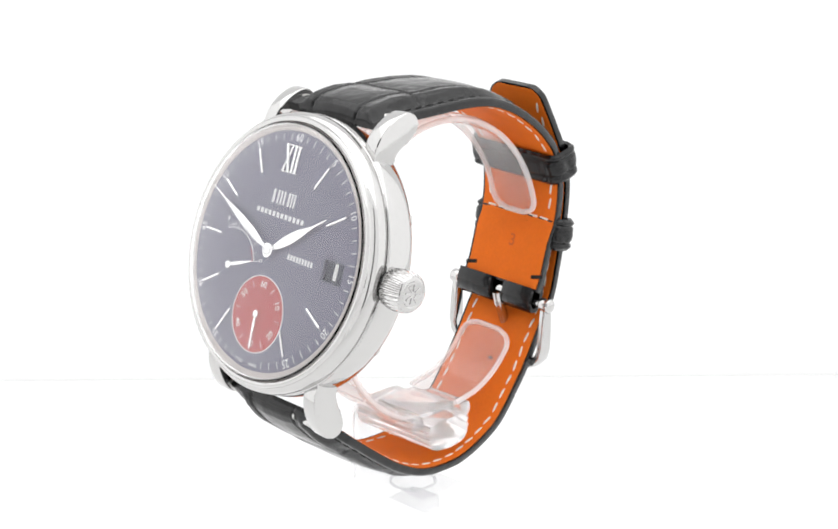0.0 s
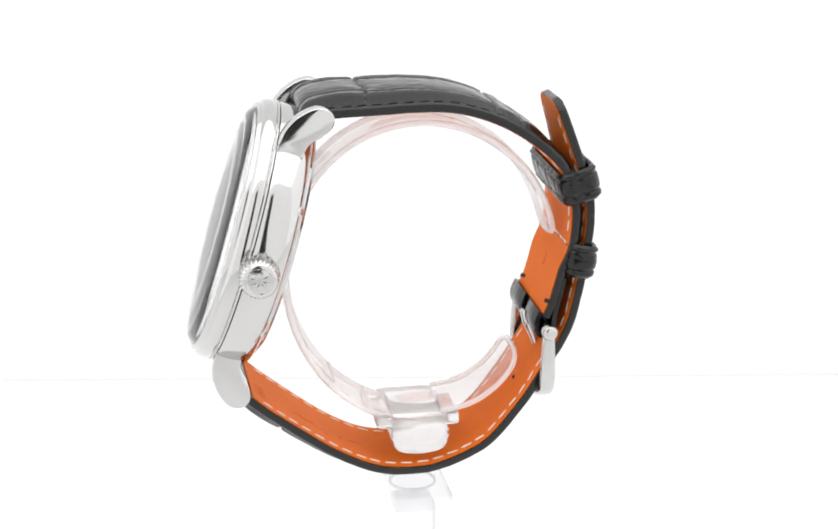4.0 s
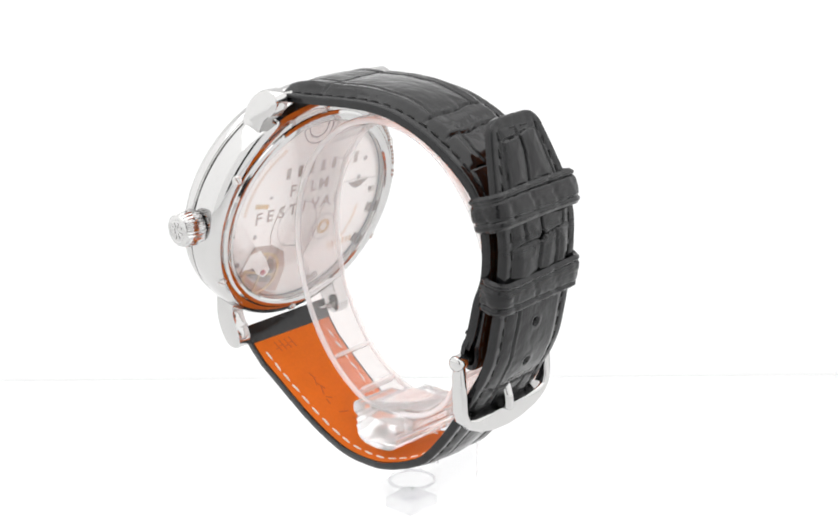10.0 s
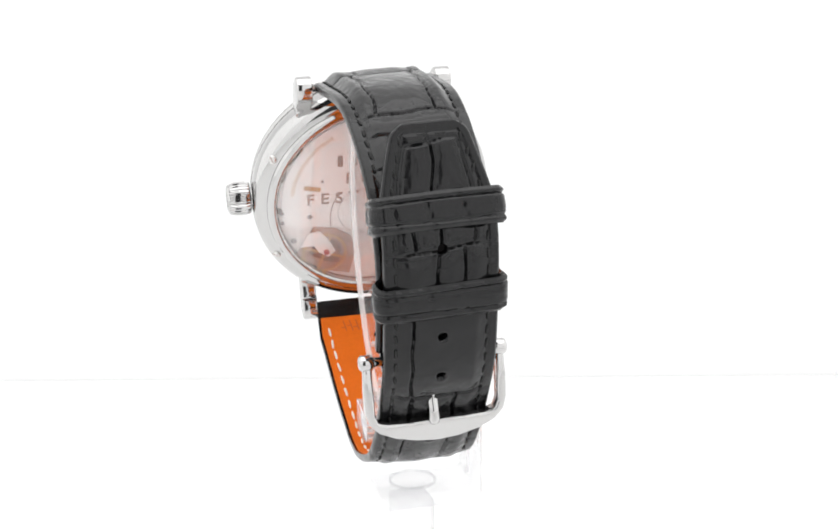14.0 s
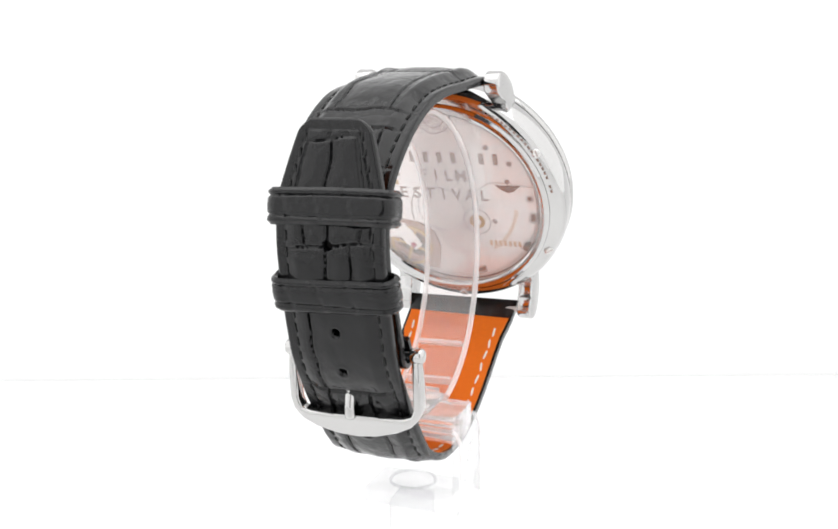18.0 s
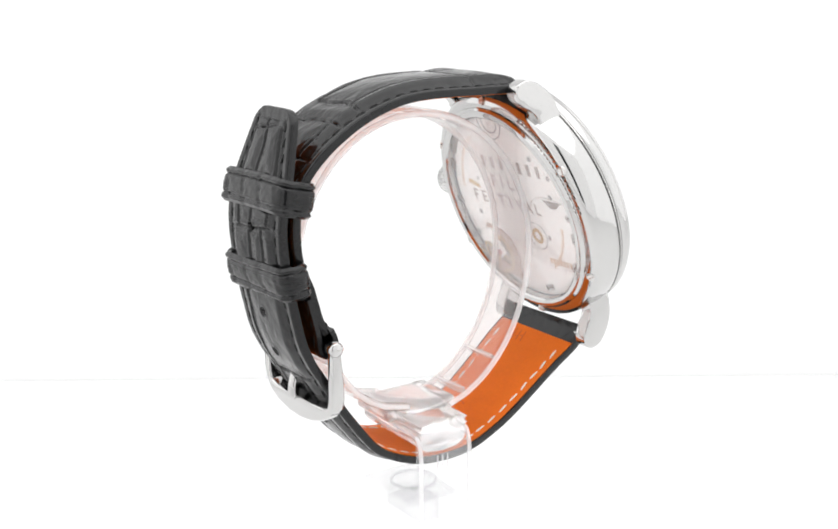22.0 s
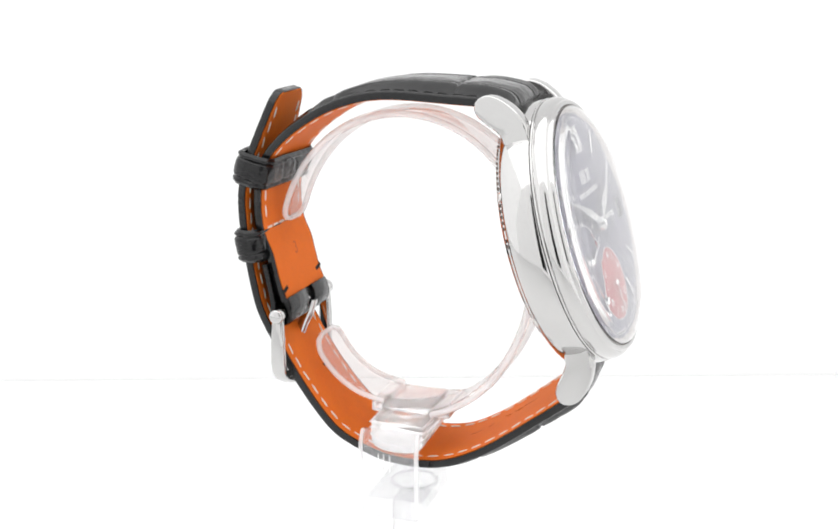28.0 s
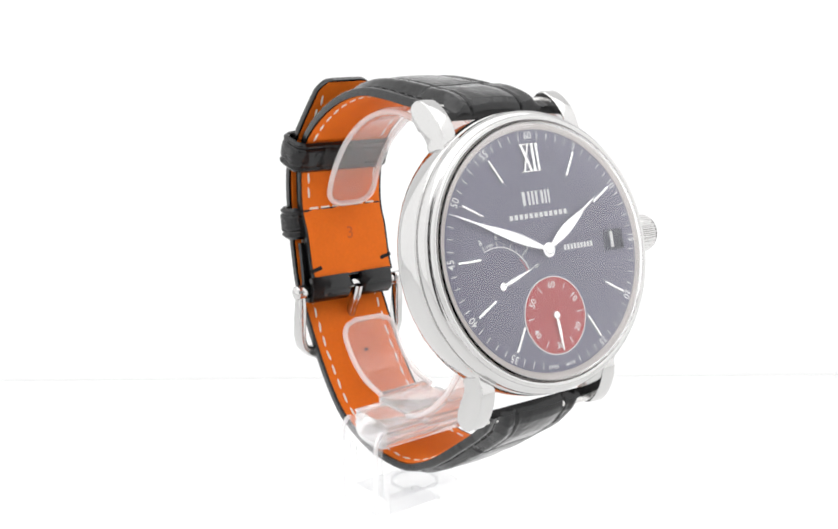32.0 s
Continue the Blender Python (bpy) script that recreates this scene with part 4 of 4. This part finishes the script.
def cuff_band(ring, width, thick, ctr_x, tip):
    """A strip of acrylic along ring (y, z), with rounded ends."""
    pts, s = spline(ring, 0.7)
    n = len(pts)
    bm = bmesh.new()
    rows = []
    for i, (y, z) in enumerate(pts):
        d = pts[min(i + 1, n - 1)] - pts[max(i - 1, 0)]
        d = d / np.linalg.norm(d)
        nr = np.array([d[1], -d[0]])
        w = strip_half(s, i, width, tip)
        rows.append([bm.verts.new((ctr_x + SKEW * y + a * w, y + nr[0] * h * thick, z + nr[1] * h * thick))
                     for a, h in ((-1, 0.25), (-0.93, 0.0), (0.93, 0.0), (1, 0.25), (1, 0.75), (0.93, 1.0), (-0.93, 1.0), (-1, 0.75))])
    for a, b in zip(rows, rows[1:]):
        for k in range(8):
            bm.faces.new((a[k], a[(k + 1) % 8], b[(k + 1) % 8], b[k]))
    bm.faces.new(rows[0])
    bm.faces.new(rows[-1])
    return bm


def cuff_rim(ring, width, thick, ctr_x, owner, tip):
    """The edges of a strip: one whitened thread along each side, for the light they gather."""
    pts, s = spline(ring, 0.7)
    n = len(pts)
    sides = {}
    for sx in (-1, 1):
        sides[sx] = []
        for i in range(n):
            d = pts[min(i + 1, n - 1)] - pts[max(i - 1, 0)]
            d = d / np.linalg.norm(d)
            w = strip_half(s, i, width, tip)
            sides[sx].append((ctr_x + SKEW * pts[i][0] + sx * (w + 0.35), pts[i][0] + d[1] * thick / 2, pts[i][1] - d[0] * thick / 2))
    a, b = (sides[1][::-1], sides[-1]) if tip == 0 else (sides[1], sides[-1][::-1])
    part("edge", tube(a + b, thick * 0.36, 8), EDGE_LIGHT, owner, "acrylic edge whitened for the light it gathers", None, 60)


def make_stand():
    def hoop(a):
        return 0.8 + 22.4 * math.cos(radians(a)), 3.6 + (24.2 if a < 180 else 27.6) * math.sin(radians(a))

    upper = [hoop(a) for a in range(11, 261, 6)]
    cuff = part("cuff", cuff_band(upper, 9.2, 1.5, 0.3, 0), ACRYLIC, stand, "clear acrylic cuff with rounded ends", M_WATCH, 40)
    cuff_rim(upper, 9.2, 1.5, 0.3, cuff, 0)
    lower = [(4.0, -21.9), (9.0, -20.7), (12.9, -18.2), (15.6, -15.0), (16.8, -12.3)]
    tail = part("cuff_tail", cuff_band(lower, 10.6, 1.4, 0.9, 1), ACRYLIC, stand, "clear acrylic lower end of the cuff", M_WATCH, 40)
    cuff_rim(lower, 10.6, 1.4, 0.9, tail, 1)
    for a in (228, 247):
        (y0, z0), (y1, z1) = hoop(a - 1), hoop(a + 1)
        y, z = hoop(a)
        part("ridge", box(-4.3, 4.3, -0.3, 0.3, -1.6, 0.2, 0.15, 2), EDGE_LIGHT, cuff, "bright moulded ridge across the strip",
             mm(0.3 + SKEW * y, y, z) @ pose(0, 0, 0, math.degrees(math.atan2(z1 - z0, y1 - y0)), 0, 0))
    m = mm(0.1, -0.2, 188.2)
    turned = m @ pose(0, 0, 0, 0, 0, -4.5)
    # hinge between cuff and bracket
    part("hinge_cap", box(-4.6, 6.4, -4.4, 4.6, -107.0, -105.8, 0.4, 2), HINGE, stand, "clear acrylic hinge cap", turned, 40)
    prof = [(-4.4, -107.05), (4.4, -107.05), (4.9, -107.3), (4.6, -107.8), (4.95, -108.4), (4.6, -109.0), (4.95, -109.6), (4.7, -110.2), (4.75, -110.8), (4.1, -111.8), (2.8, -112.4), (0.0, -112.7), (-2.8, -112.4),
            (-4.1, -111.8), (-4.75, -110.8), (-4.7, -110.2), (-4.95, -109.6), (-4.6, -109.0), (-4.95, -108.4), (-4.6, -107.8), (-4.9, -107.3)]
    bm = extrude(prof, -9.5, 9.2, 0.25, 2)
    for v in bm.verts:
        y, z, x = v.co
        v.co = (x, y, z)
    part("hinge_block", bm, HINGE, stand, "ribbed clear acrylic hinge block over the strap", turned, 30)
    # light along the rib edges, drawn as thin whitish tubes
    for y in (-4.95, 4.95):
        for z in (-107.3, -108.4, -109.6):
            part("rib_edge", tube([(-9.4, y, z), (9.1, y, z)], 0.13, 6), EDGE_LIGHT, stand, "", turned)
    for y0, y1, z in ((-7.4, -4.5, -106.9), (4.7, 7.2, -106.9)):
        part("hinge_tab", box(-2.6, 7.6, y0, y1, z - 1.4, z + 0.8, 0.5, 2), HINGE, stand, "", turned, 40)
    # bracket: over the strap, down one side and under it
    ol = [(-9.65, -108.4), (-10.5, -108.9), (-11.2, -110.2), (-11.6, -112.3), (-11.6, -123.6), (-10.8, -124.6), (7.0, -124.6), (7.0, -121.9), (-8.9, -121.9), (-9.7, -121.1), (-9.9, -113.0), (-9.65, -111.4)]
    bm = extrude(ol, -4.3, 6.2, 0.35, 2)
    for v in bm.verts:
        x, z, y = v.co
        v.co = (x, y, z)
    br = part("bracket", bm, CLEAR, stand, "clear acrylic side bracket", turned, 40)
    for y in (-4.15, 6.05):
        part("edge", tube([(x, y, z) for x, z in ((-9.9, -108.7), (-10.6, -109.2), (-11.3, -110.6), (-11.5, -112.5), (-11.5, -123.5))], 0.4, 8), EDGE_LIGHT, br, "acrylic edge whitened for the light it gathers")
    # light on the bracket's fine ridges, drawn as thin whitish tubes
    for y in (0.6, 1.7, 2.7):
        part("moulding_line", tube([(-11.62, y, -112.2), (-11.62, y, -115.2)], 0.13, 6), EDGE_LIGHT, br, "thin bright line in the acrylic")
    part("socket_ring", lathe([(3.9, -121.5), (4.3, -121.5), (4.35, -121.88), (3.85, -121.88), (3.9, -121.5)], 48), CLEAR, stand, "round socket in the base", m)
    part("post", box(-3.2, 3.6, -3.5, 3.5, -188.2, -124.7, 0.5, 2), CLEAR, stand, "square clear acrylic post standing on the floor", m, 40)
    for o in stand.children_recursive:
        o.visible_shadow = False


make_stand()


def motions():
    for thing in (watch, stand):
        walk(thing, [(t, pose(0, 0, 0, 0, 0, a)) for t, a in TURN])


motions()
